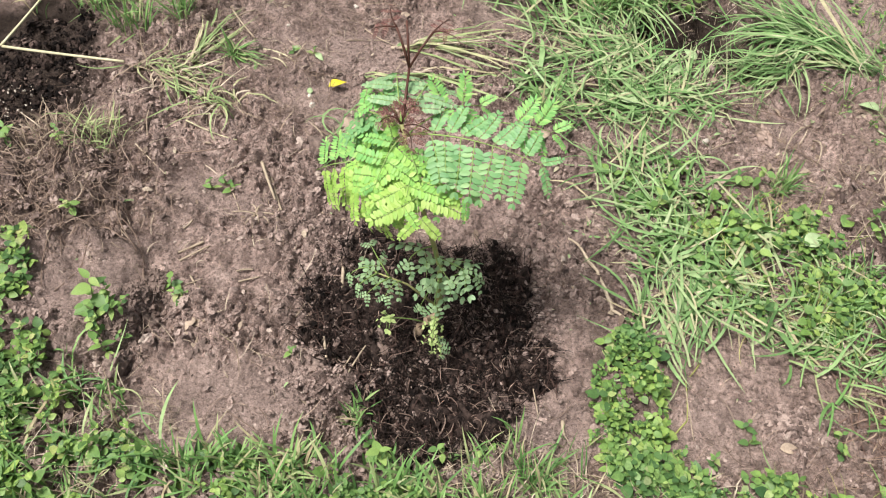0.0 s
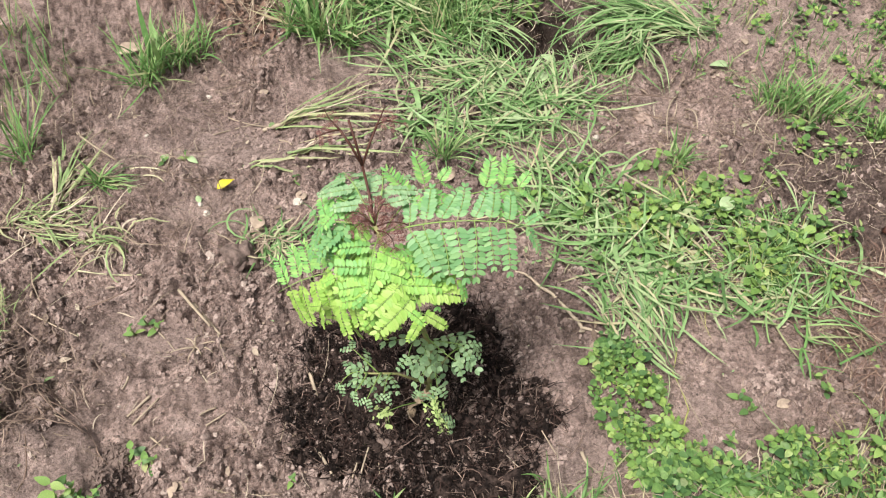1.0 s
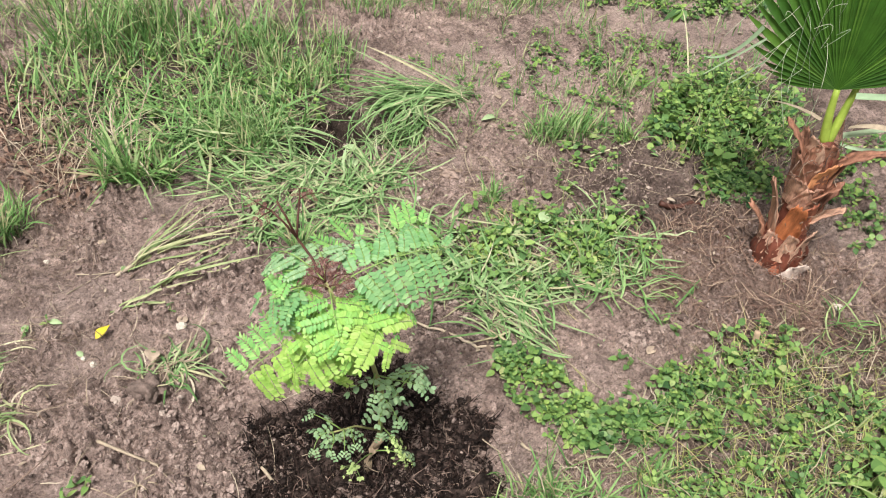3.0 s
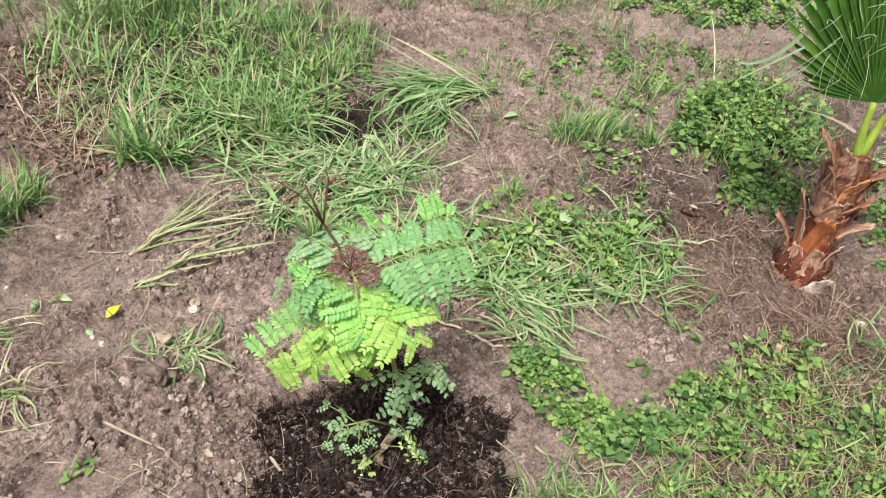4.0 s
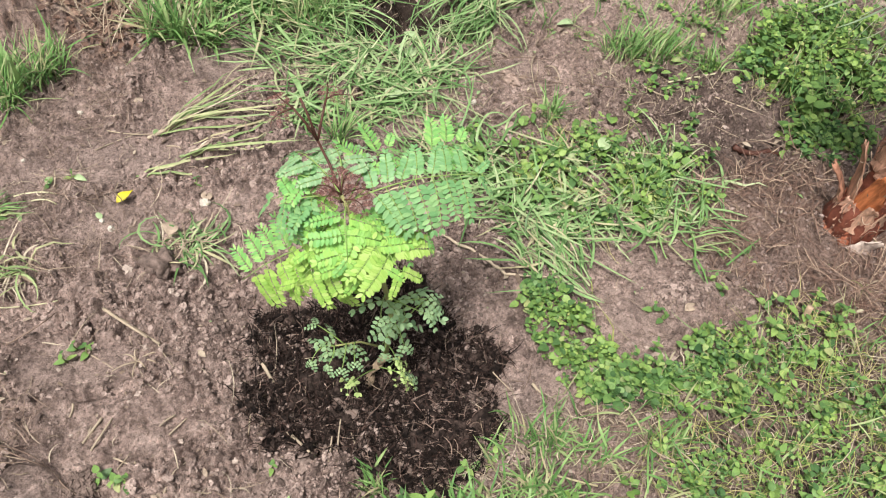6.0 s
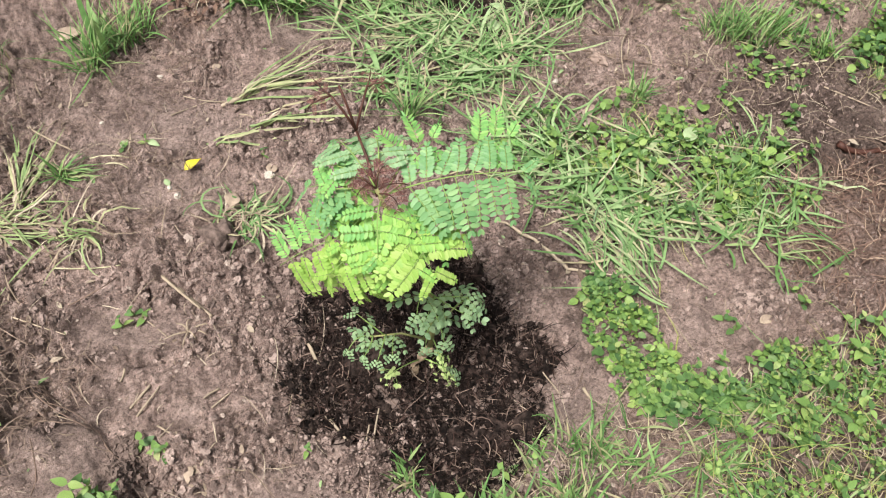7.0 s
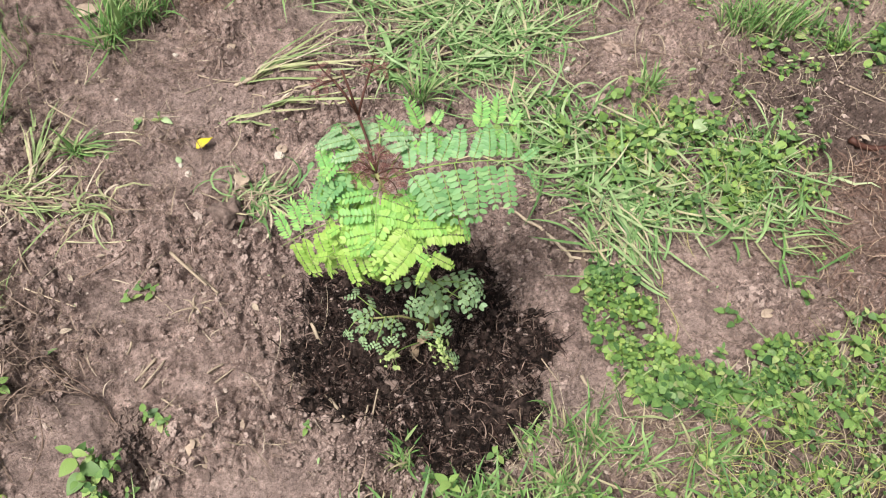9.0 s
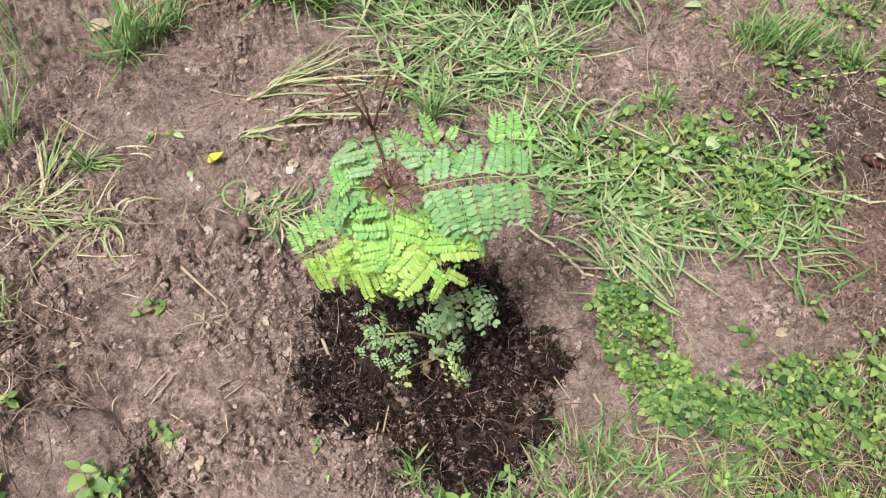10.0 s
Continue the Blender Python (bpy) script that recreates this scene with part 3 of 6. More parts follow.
# ---- sapling ----
def leaflet_places(length, pairs, leaf_len, droop, lift, twist, seed, closed=0.0):
    """A feather of paired leaflets along x, drooping to its tip: the line of its stalk and the places of its leaflets."""
    rnd = random.Random(seed)
    at = lambda s: Vector((length * (s - 0.12 * droop * s * s), 0.03 * length * math.sin(3 * s + seed), -droop * length * s * s))
    mats = []
    for q in range(pairs + 1):
        s = 0.14 + 0.86 * q / pairs
        size = leaf_len * (0.70 + 0.36 * math.sin(math.pi * min(1, 0.15 + 0.8 * s))) * rnd.uniform(0.88, 1.10)
        for sgn in (-1, 1):
            ang = sgn * radians((70 if q < pairs else 26) * (1 - closed) + 18 * closed + rnd.uniform(-7, 7))
            mats.append(Matrix.Translation(at(s) + Vector((0, sgn * 0.0004, 0.0003))) @ Matrix.Rotation(math.atan(2 * droop * s), 4, "Y") @ Matrix.Rotation(ang, 4, "Z")
                        @ Matrix.Rotation(-lift + rnd.uniform(-0.14, 0.14), 4, "Y") @ Matrix.Rotation(-sgn * twist + rnd.uniform(-0.22, 0.22), 4, "X") @ Matrix.Scale(size, 4))
    return [at(q / 4) for q in range(5)], mats


OBLONG, ROUND, NARROW = ovate_rows(1, 0.50, 0.16, 0.10, 5, 0.74, 0.42), ovate_rows(1, 0.70, 0.16, 0.10, 5, 0.82, 0.50), ovate_rows(1, 0.32, 0.1, 0.05, 4, 0.7, 0.6)


def feather_mesh(shape, mat, places):
    """One feather with its stalk and joined leaflets."""
    line, mats = places
    lv, lf = scatter_shapes(shape, [np.array(w) for w in mats])
    sv, sf = tube(line, [0.0006] * 4 + [0.0003], 4)
    me = bpy.data.meshes.new("feather")
    n = len(lv)
    me.from_pydata(lv.tolist() + [list(c) for c in sv], [], lf.tolist() + [tuple(c + n for c in q) for q in sf])
    me.materials.append(mat), me.materials.append(DARKSTEM if mat == REDLEAF else LEAFRIB)
    me.polygons.foreach_set("material_index", [0] * len(lf) + [1] * len(sf))
    me.shade_smooth()
    return me


# kind: leaf material, single-leaflet material, leaflet shape, feathers (length, pairs, leaflet, droop, lift, twist, closed)
KINDS = {
    "lime": (LIME, LIME_OB, OBLONG, (0.060, 11, 0.0124, 0.16, 0.05, 0.10, 0.0)),
    "mid": (MIDLEAF, MIDLEAF, OBLONG, (0.056, 10, 0.0124, 0.10, 0.05, 0.10, 0.0)),
    "striped": (GREENLEAF, GREENLEAF, NARROW, (0.054, 9, 0.0140, 0.02, 0.35, 0.45, 0.10)),
    "blue": (BLUELEAF, BLUE_OB, OBLONG, (0.074, 8, 0.0152, 0.12, 0.02, 0.06, 0.0)),
    "blueback": (BLUELEAF, BLUELEAF, OBLONG, (0.058, 9, 0.0118, 0.06, 0.15, 0.25, 0.0)),
    "low": (LOWLEAF, LOWLEAF, ROUND, (0.050, 3, 0.0158, 0.25, 0.0, 0.10, 0.0)),
    "yellow": (YELLOWLEAF, YELLOWLEAF, ROUND, (0.028, 1, 0.0135, 0.2, 0.0, 0.10, 0.0)),
    "red": (REDLEAF, REDLEAF, NARROW, (0.040, 8, 0.0100, 0.10, 0.2, 0.2, 0.12)),
    "green": (GREENLEAF, GREENLEAF, OBLONG, (0.054, 8, 0.0118, 0.12, 0.0, 0.10, 0.0)),
    "haze": (HAZELEAF, HAZELEAF, OBLONG, (0.054, 11, 0.0105, 0.12, 0.10, 0.10, 0.05)),
}
PLACES = {k: [leaflet_places(a, b, c, d, e, g, 10 * i + q, cl) for q in range(3)] for i, (k, (_, _, _, (a, b, c, d, e, g, cl))) in enumerate(KINDS.items())}
FEATHERS = {k: [feather_mesh(KINDS[k][2], KINDS[k][0], p) for p in PLACES[k]] for k in KINDS}
SINGLE = {k: mesh_from("leaflet", *KINDS[k][2], KINDS[k][1]) for k in ("lime", "blue")}
STALKS = {k: [mesh_from("leaf_stalk", *tube(p[0], [0.0008] * 4 + [0.0004], 4), LEAFRIB) for p in PLACES[k]] for k in SINGLE}
SAPLING = Vector((-0.051, 1.214, float(ground_height(-0.051, 1.214)) - 0.002))
sapling = tagged(new("sapling"), "small planted sapling with feathery lime and blue-green leaves in dark compost", "sapling")
sapling.location = SAPLING
local = lambda p: Vector(p) - SAPLING


def stem(name, pts, r0, r1, mat, label=""):
    pts = [local(p) for p in pts]
    v, f = tube(pts, [r0 + (r1 - r0) * k / (len(pts) - 1) for k in range(len(pts))], 8)
    return part(name, mesh_from(name, v, f, mat), sapling, label)


def frond(base, tip, kinds, pairs, arch=0.02, scale=1.0, hang=(0.3, 0.3), spread=72, seed=0, single=(), start=0.25, end=True):
    """A compound leaf: a green rib from base to tip with paired feathers. kinds and hang are given for the rib's left and right side."""
    rnd = random.Random(seed)
    a, b = local(base), local(tip)
    n = 10
    bow = Vector((rnd.uniform(-1, 1), rnd.uniform(-1, 1), 0)) * 0.006 + Vector((0, 0, arch))
    at = lambda s: a.lerp(b, s) + bow * 4 * s * (1 - s)
    v, f = tube([at(q / n) for q in range(n + 1)], [0.0016 - 0.0010 * q / n for q in range(n + 1)], 5)
    rib = part("frond", mesh_from("frond", v, f, DARKSTEM if kinds[0] == "red" else LEAFRIB), sapling)
    for q in range(pairs + 1):
        s = start + (1 - start) * q / pairs
        d = (at(min(1, s + 0.02)) - at(s - 0.02)).normalized()
        up = (Vector((0, 0, 1)) - d * d.z).normalized()
        left = up.cross(d)
        for side, sgn in ((0, 1), (1, -1)):
            kind = kinds[side]
            if kind is None or (q == pairs and not end):
                continue
            ang = radians((spread if q < pairs else 0.5 * spread) + rnd.uniform(-12, 12))
            x = d * math.cos(ang) + left * sgn * math.sin(ang)
            x = (x - up * (hang[side] * rnd.uniform(0.7, 1.3) + rnd.uniform(-0.08, 0.08))).normalized()
            y = (up + 0.001 * d).cross(x).normalized()
            z = x.cross(y)
            k = scale * (0.76 + 0.34 * math.sin(math.pi * min(1, 0.2 + 0.65 * s))) * rnd.uniform(0.90, 1.10) * (0.72 if q == pairs else 1)
            m = Matrix.Translation(at(s)) @ Matrix((x * k, y * k, z * k)).transposed().to_4x4()
            pick_one = rnd.randrange(3)
            if side in single:
                part("leaf_stalk", STALKS[kind][pick_one], rib, m=m)
                for w in PLACES[kind][pick_one][1]:
                    part("leaflet", SINGLE[kind], rib, m=m @ w)
            else:
                part("feather", FEATHERS[kind][pick_one], rib, m=m)
    return rib


stem("trunk", [SAPLING - Vector((0, 0, 0.02)), (-0.047, 1.216, 0.018), (-0.034, 1.221, 0.040), (-0.014, 1.226, 0.062)], 0.0100, 0.0082, BARK, "tan woody stem base")
stem("trunk", [(-0.030, 1.222, 0.046), (-0.020, 1.212, 0.075), (-0.016, 1.206, 0.092)], 0.0055, 0.0040, BARK, "short tan side shoot")
APEX = Vector((-0.100, 1.258, 0.552))
SPINE = [(-0.014, 1.226, 0.060), (-0.012, 1.222, 0.14), (-0.016, 1.215, 0.25), (-0.040, 1.214, 0.36), (-0.075, 1.232, 0.46), APEX]
stem("branch", SPINE, 0.0062, 0.0032, TWIG, "slender green upper stem")
stem("branch", [(-0.014, 1.222, 0.10), (-0.075, 1.215, 0.17), (-0.135, 1.205, 0.205)], 0.0028, 0.0014, TWIG)
stem("branch", [(-0.012, 1.220, 0.15), (0.000, 1.200, 0.21), (0.012, 1.185, 0.27)], 0.0028, 0.0014, TWIG)
S = lambda z: Vector(tuple(float(np.interp(z, [q[2] for q in SPINE], [q[c] for q in SPINE])) for c in range(2)) + (z,))
# the near lime frond, its feathers spread like fingers, and the drooping one beside it
frond(S(0.49), (-0.046, 1.142, 0.478), ("lime", "lime"), 3, 0.018, 1.18, (0.05, 0.05), 76, 5, (0, 1), 0.30)
frond(S(0.47), (-0.138, 1.182, 0.415), ("lime", "lime"), 4, 0.030, 1.05, (0.55, 0.25), 70, 6, (), 0.28)
frond(S(0.50), (-0.104, 1.160, 0.470), ("mid", "mid"), 3, 0.016, 1.05, (0.10, 0.05), 80, 7, (), 0.45)
frond(S(0.45), (-0.150, 1.205, 0.380), ("lime", "mid"), 3, 0.016, 1.0, (0.75, 0.2), 70, 9, (), 0.45)
frond(S(0.48), (-0.190, 1.215, 0.420), ("lime", "lime"), 4, 0.020, 1.0, (0.55, 0.0), 74, 22, (), 0.30)
frond(S(0.50), (-0.070, 1.150, 0.488), ("mid", "lime"), 2, 0.012, 1.0, (0.10, 0.10), 76, 23, (), 0.40)
frond(S(0.52), (-0.165, 1.225, 0.475), ("mid", "mid"), 3, 0.020, 1.0, (0.35, -0.1), 74, 24, (), 0.30)
frond(S(0.53), (-0.120, 1.175, 0.500), ("mid", "green"), 2, 0.016, 0.95, (0.20, 0.10), 74, 25, (), 0.35)
# the long lime frond: feathers hang on the near side and stand up behind
frond(S(0.46), (-0.262, 1.290, 0.362), ("lime", "striped"), 7, 0.024, 1.10, (0.85, -0.35), 74, 8, (), 0.22, False)
# the long blue-green frond with broad hanging feathers, and those behind it
frond(S(0.535), (0.122, 1.232, 0.548), ("blueback", "blue"), 7, 0.016, 0.98, (-0.15, 0.55), 74, 1, (1,), 0.22)
frond(S(0.53), (0.132, 1.316, 0.535), ("striped", "green"), 2, 0.024, 1.05, (-0.25, 0.05), 66, 2, (), 0.72)
frond(S(0.53), (0.010, 1.335, 0.545), ("striped", "green"), 2, 0.020, 0.95, (-0.30, 0.10), 70, 17, (), 0.50)
frond(S(0.51), (0.020, 1.190, 0.490), ("green", "green"), 3, 0.016, 1.05, (0.15, 0.55), 74, 4, (), 0.30)
frond(S(0.52), (-0.052, 1.185, 0.505), ("green", "mid"), 2, 0.014, 1.05, (0.35, 0.45), 76, 16, (), 0.35)
# blue feathers hanging on the far left side
frond(S(0.545), (-0.192, 1.290, 0.528), ("blue", "green"), 2, 0.012, 0.86, (1.5, -0.3), 62, 11, (), 0.45, False)
frond(S(0.55), (-0.168, 1.330, 0.545), ("green", "blueback"), 2, 0.016, 0.92, (0.65, 0.0), 66, 12, (), 0.55)
frond(S(0.54), (-0.192, 1.325, 0.505), ("blueback", "blueback"), 3, 0.018, 1.0, (0.45, 0.05), 68, 26, (), 0.40)
frond(S(0.552), (-0.136, 1.372, 0.548), ("haze", "haze"), 3, 0.022, 0.86, (0.10, 0.10), 70, 13)
frond(S(0.552), (-0.076, 1.372, 0.548), ("haze", "haze"), 3, 0.022, 0.86, (0.10, 0.10), 70, 15)
# older rounder leaves low on the stem
for k, (base, tip, n, size) in enumerate([(S(0.27), (0.030, 1.172, 0.318), 1, 1.0), (S(0.30), (0.010, 1.140, 0.330), 1, 1.0), (S(0.31), (-0.062, 1.160, 0.330), 1, 0.95), (S(0.22), (-0.012, 1.158, 0.212), 1, 0.9),
                                          ((0.012, 1.185, 0.27), (0.050, 1.182, 0.290), 1, 0.9), (S(0.20), (-0.040, 1.176, 0.170), 1, 0.75),
                                          ((-0.130, 1.206, 0.203), (-0.178, 1.190, 0.205), 1, 0.60), ((-0.130, 1.206, 0.203), (-0.155, 1.165, 0.215), 1, 0.60), ((-0.105, 1.210, 0.190), (-0.135, 1.150, 0.215), 1, 0.60), ((-0.110, 1.210, 0.193), (-0.150, 1.240, 0.235), 1, 0.65),
                                          ((-0.085, 1.214, 0.175), (-0.105, 1.165, 0.195), 1, 0.60)]):
    frond(Vector(base), tip, ("low", "low"), n, 0.010, size, (0.25, 0.25), 66, 30 + k, (), 0.30)
frond((-0.040, 1.214, 0.045), (-0.112, 1.176, 0.090), ("yellow", "yellow"), 2, 0.014, 0.8, (0.25, 0.25), 66, 50, (), 0.80)
frond((-0.012, 1.216, 0.115), (-0.006, 1.130, 0.085), ("yellow", "yellow"), 4, 0.026, 0.62, (0.3, 0.3), 66, 51, (), 0.45)
frond((-0.030, 1.212, 0.050), (0.012, 1.135, 0.070), ("low", "yellow"), 3, 0.018, 0.42, (0.3, 0.3), 66, 52, (), 0.55)
# red-brown unfolding leaves round the growing tip
for k in range(6):
    a = 2.4 * k + 0.4
    r = 0.024 + 0.014 * (k % 3)
    frond(APEX - Vector((0, 0, 0.006 * (k % 4))), APEX + Vector((r * math.cos(a), r * math.sin(a) + 0.010, 0.022 - 0.016 * (k % 3))), ("red", "red"), 3, 0.014, 0.48, (0.05, 0.05), 66, 60 + k, (), 0.2)
RACEME = Vector((-0.108, 1.342, 0.592))
stem("flower_stalk", [APEX - Vector((0, 0.006, 0.012)), (-0.103, 1.300, 0.578), RACEME], 0.0025, 0.0021, DARKSTEM, "dark brown bare flower stalk")
for k, tip in enumerate([(-0.136, 1.372, 0.642), (-0.122, 1.380, 0.652), (-0.080, 1.382, 0.636)]):
    stem("flower_stalk", [RACEME, RACEME.lerp(Vector(tip), 0.5) + Vector((0, 0, 0.004)), tip], 0.0021, 0.0019, DARKSTEM)
    if k != 1:
        for q in range(2):
            a = 1.8 * q + (2.0 if k == 0 else -0.6)
            frond(Vector(tip), Vector(tip) + Vector((0.046 * math.cos(a), 0.034 * math.sin(a) + 0.012, 0.004 - 0.010 * (q % 2))), ("red", "red"), 2, 0.006, 0.42, (0.25, 0.25), 60, 90 + 5 * k + q)

# ---- young fan palm ----
PALM = Vector((1.238, 1.180, float(ground_height(1.238, 1.180)) - 0.01))
palm = tagged(new("young_fan_palm"), "young fan palm with shaggy reddish trunk and green pleated leaves", "palm")
palm.location = PALM
palm.scale = (0.90, 0.90, 1.14)


def lathe(profile, sides, rough, seed):
    v, f = [], []
    for k, (r, z) in enumerate(profile):
        for q in range(sides):
            a = 2 * math.pi * q / sides
            w = 1 + rough * (noise.noise(Vector((3 * math.cos(a), 3 * math.sin(a), 14 * z + seed))))
            v.append((r * w * math.cos(a), r * w * math.sin(a), z))
    for k in range(len(profile) - 1):
        for q in range(sides):
            f.append((k * sides + q, k * sides + (q + 1) % sides, (k + 1) * sides + (q + 1) % sides, (k + 1) * sides + q))
    f.append(tuple((len(profile) - 1) * sides + q for q in range(sides)))
    return v, f


v, f = lathe([(0.044, -0.03), (0.066, 0.0), (0.078, 0.030), (0.074, 0.060), (0.056, 0.095), (0.040, 0.12), (0.038, 0.20), (0.040, 0.28), (0.040, 0.325), (0.030, 0.350), (0.012, 0.362)], 40, 0.28, 3)
part("trunk", mesh_from("trunk", v, f, PALMCORE), palm, "red-brown fibrous palm trunk")


def boot_mesh(length, width, flare, seed, mat, curl=0.048):
    """A dead leaf base: a thick strap curled round the trunk, broad below and frayed at its tip."""
    rnd = random.Random(seed)
    n, m = 10, 9
    top, low = [], []
    for k in range(n + 1):
        s = k / n
        w = width * (1 - 0.55 * s ** 1.5) * (1 + 0.07 * math.sin(9 * s + seed))
        x = flare * (s ** 2.2) + 0.006
        z = length * s
        for q in range(m + 1):
            u = q / m * 2 - 1
            a = u * w / 2 / curl
            jag = rnd.uniform(-0.35, 0.20) * length * 0.22 if k == n else rnd.uniform(-0.01, 0.01) * length
            thick = 0.008 * (1 - 0.6 * s)
            r = curl + 0.0035 * rnd.uniform(-1, 1) + (0.006 * abs(u) ** 3 if rnd.random() < 0.6 else 0)
            top.append((x - curl + r * math.cos(a), r * math.sin(a), z + jag))
            low.append((x - curl + (r - thick) * math.cos(a), (r - thick) * math.sin(a), z + jag))
    k1 = len(top)
    f = []
    idx = lambda k, q: k * (m + 1) + q
    for k in range(n):
        for q in range(m):
            f.append((idx(k, q), idx(k, q + 1), idx(k + 1, q + 1), idx(k + 1, q)))
            f.append((k1 + idx(k, q), k1 + idx(k + 1, q), k1 + idx(k + 1, q + 1), k1 + idx(k, q + 1)))
    for k in range(n):
        f.append((idx(k, 0), idx(k + 1, 0), k1 + idx(k + 1, 0), k1 + idx(k, 0)))
        f.append((idx(k, m), k1 + idx(k, m), k1 + idx(k + 1, m), idx(k + 1, m)))
    for q in range(m):
        f.append((idx(n, q), idx(n, q + 1), k1 + idx(n, q + 1), k1 + idx(n, q)))
    return mesh_from("boot", top + low, f, mat)


rnd = random.Random(12)
# azimuth, height, length, width, flare, tilt: scales of the bulb, then the straps up the trunk
for mat, az, z, length, width, flare, tilt in [
        (RED_BOOT, 150, 0.000, 0.105, 0.100, 0.004, -16), (RED_BOOT, 198, -0.005, 0.110, 0.115, 0.004, -18), (RED_BOOT, 250, 0.000, 0.105, 0.105, 0.006, -16), (RED_BOOT, 305, 0.000, 0.100, 0.100, 0.006, -14), (RED_BOOT, 95, 0.000, 0.100, 0.100, 0.006, -14),
        (RED_BOOT, 45, 0.000, 0.100, 0.100, 0.006, -14), (RED_BOOT, 355, 0.000, 0.100, 0.100, 0.006, -14), (RED_BOOT, 176, 0.035, 0.075, 0.075, 0.012, -20), (BOOT, 225, 0.045, 0.080, 0.060, 0.022, -16), (BOOT, 132, 0.050, 0.075, 0.050, 0.024, -6), (BOOT, 268, 0.055, 0.085, 0.055, 0.022, -6),
        (ORANGE_BOOT, 204, 0.085, 0.135, 0.078, 0.022, 3), (BOOT, 152, 0.090, 0.165, 0.046, 0.030, 6), (BOOT, 128, 0.070, 0.110, 0.046, 0.040, 16), (BOOT, 292, 0.120, 0.110, 0.066, 0.050, 18), (RED_BOOT, 250, 0.100, 0.120, 0.080, 0.014, 2),
        (BOOT, 180, 0.190, 0.080, 0.110, 0.010, 2), (RED_BOOT, 236, 0.185, 0.075, 0.100, 0.012, 3), (BOOT, 285, 0.200, 0.085, 0.090, 0.030, 12), (BOOT, 205, 0.245, 0.080, 0.110, 0.010, 0), (BOOT, 150, 0.240, 0.085, 0.080, 0.014, 4), (ORANGE_BOOT, 255, 0.255, 0.075, 0.080, 0.018, 4),
        (BOOT, 222, 0.300, 0.070, 0.110, 0.008, -4), (BOOT, 172, 0.300, 0.075, 0.090, 0.010, -2), (BOOT, 128, 0.290, 0.125, 0.056, 0.048, 14), (BOOT, 296, 0.290, 0.125, 0.064, 0.065, 24), (BOOT, 20, 0.250, 0.140, 0.070, 0.040, 18), (BOOT, 60, 0.160, 0.140, 0.070, 0.035, 14),
        (BOOT, 340, 0.110, 0.130, 0.070, 0.030, 12), (BOOT, 90, 0.240, 0.120, 0.070, 0.020, 8), (BOOT, 320, 0.220, 0.130, 0.066, 0.030, 12)]:
    r = float(np.interp(z, [0, 0.05, 0.085, 0.12, 0.40], [0.070, 0.066, 0.048, 0.036, 0.038]))
    a = radians(az)
    part("boot", boot_mesh(length, width, flare, rnd.randrange(99), mat, 0.075 if z < 0.03 else 0.048), palm, m=pose(r * math.cos(a), r * math.sin(a), z, 0, 0, az) @ pose(0, 0, 0, rnd.uniform(-7, 7), tilt, 0))


def segment_mesh(length, width):
    """One pleat of a fan leaf: a folded strip that narrows to a hanging tip."""
    n = 10
    v, f = [], []
    for k in range(n + 1):
        s = k / n
        w = width * (0.12 + 1.45 * s if s < 0.55 else 0.92 * (1 - ((s - 0.55) / 0.45) ** 1.6) + 0.02)
        z = -0.30 * length * max(0, s - 0.55) ** 2 / 0.45
        v += [(s * length, -w / 2, z), (s * length, 0, z - 0.30 * w), (s * length, w / 2, z)]
    for k in range(n):
        a = 3 * k
        f += [(a, a + 3, a + 4, a + 1), (a + 1, a + 4, a + 5, a + 2)]
    return mesh_from("segment", v, f, FAN)


segs = [segment_mesh(0.46, 0.036), segment_mesh(0.49, 0.036)]


def fan_leaf(hub, axis, normal, count=30, sweep=230, size=1.0, seed=0):
    """A palm leaf: petiole from the crown to a hub, with pleats spread round it in the plane across normal."""
    hub, axis, nrm = Vector(hub), Vector(axis).normalized(), Vector(normal)
    nrm = (nrm - axis * nrm.dot(axis)).normalized()
    side = axis.cross(nrm)
    v, f = tube(curve_points((hub.x * 0.15, hub.y * 0.15, 0.35), hub, -0.004, 0.004, 8, random.Random(seed)), [0.0145 - 0.006 * q / 8 for q in range(9)], 8)
    leaf = part("fan_leaf", mesh_from("fan_leaf", v, f, PETIOLE), palm, "green fan leaf on a yellow-green stalk")
    r = random.Random(seed + 5)
    for k in range(count):
        b = radians(sweep) * (k / (count - 1) - 0.5) + r.uniform(-0.01, 0.01)
        x = (axis * math.cos(b) + side * math.sin(b) + nrm * (-0.06 + 0.10 * math.cos(b))).normalized()
        y = nrm.cross(x).normalized()
        z = x.cross(y)
        k2 = size * (0.08 + 0.92 * math.cos(b * 0.84)) * r.uniform(0.94, 1.05)
        part("segment", segs[k % 2], leaf, m=Matrix.Translation(hub) @ Matrix((x * k2, y * k2, z * k2)).transposed().to_4x4())
    return leaf


fan_leaf((-0.014, 0.026, 0.480), (0.0, 0.29, 0.96), (-0.85, -0.40, 0.12), 32, 168, 0.90, 1)
fan_leaf((0.042, 0.003, 0.498), (0.18, 0.10, 0.96), (-0.85, -0.40, 0.12), 28, 170, 0.82, 3)


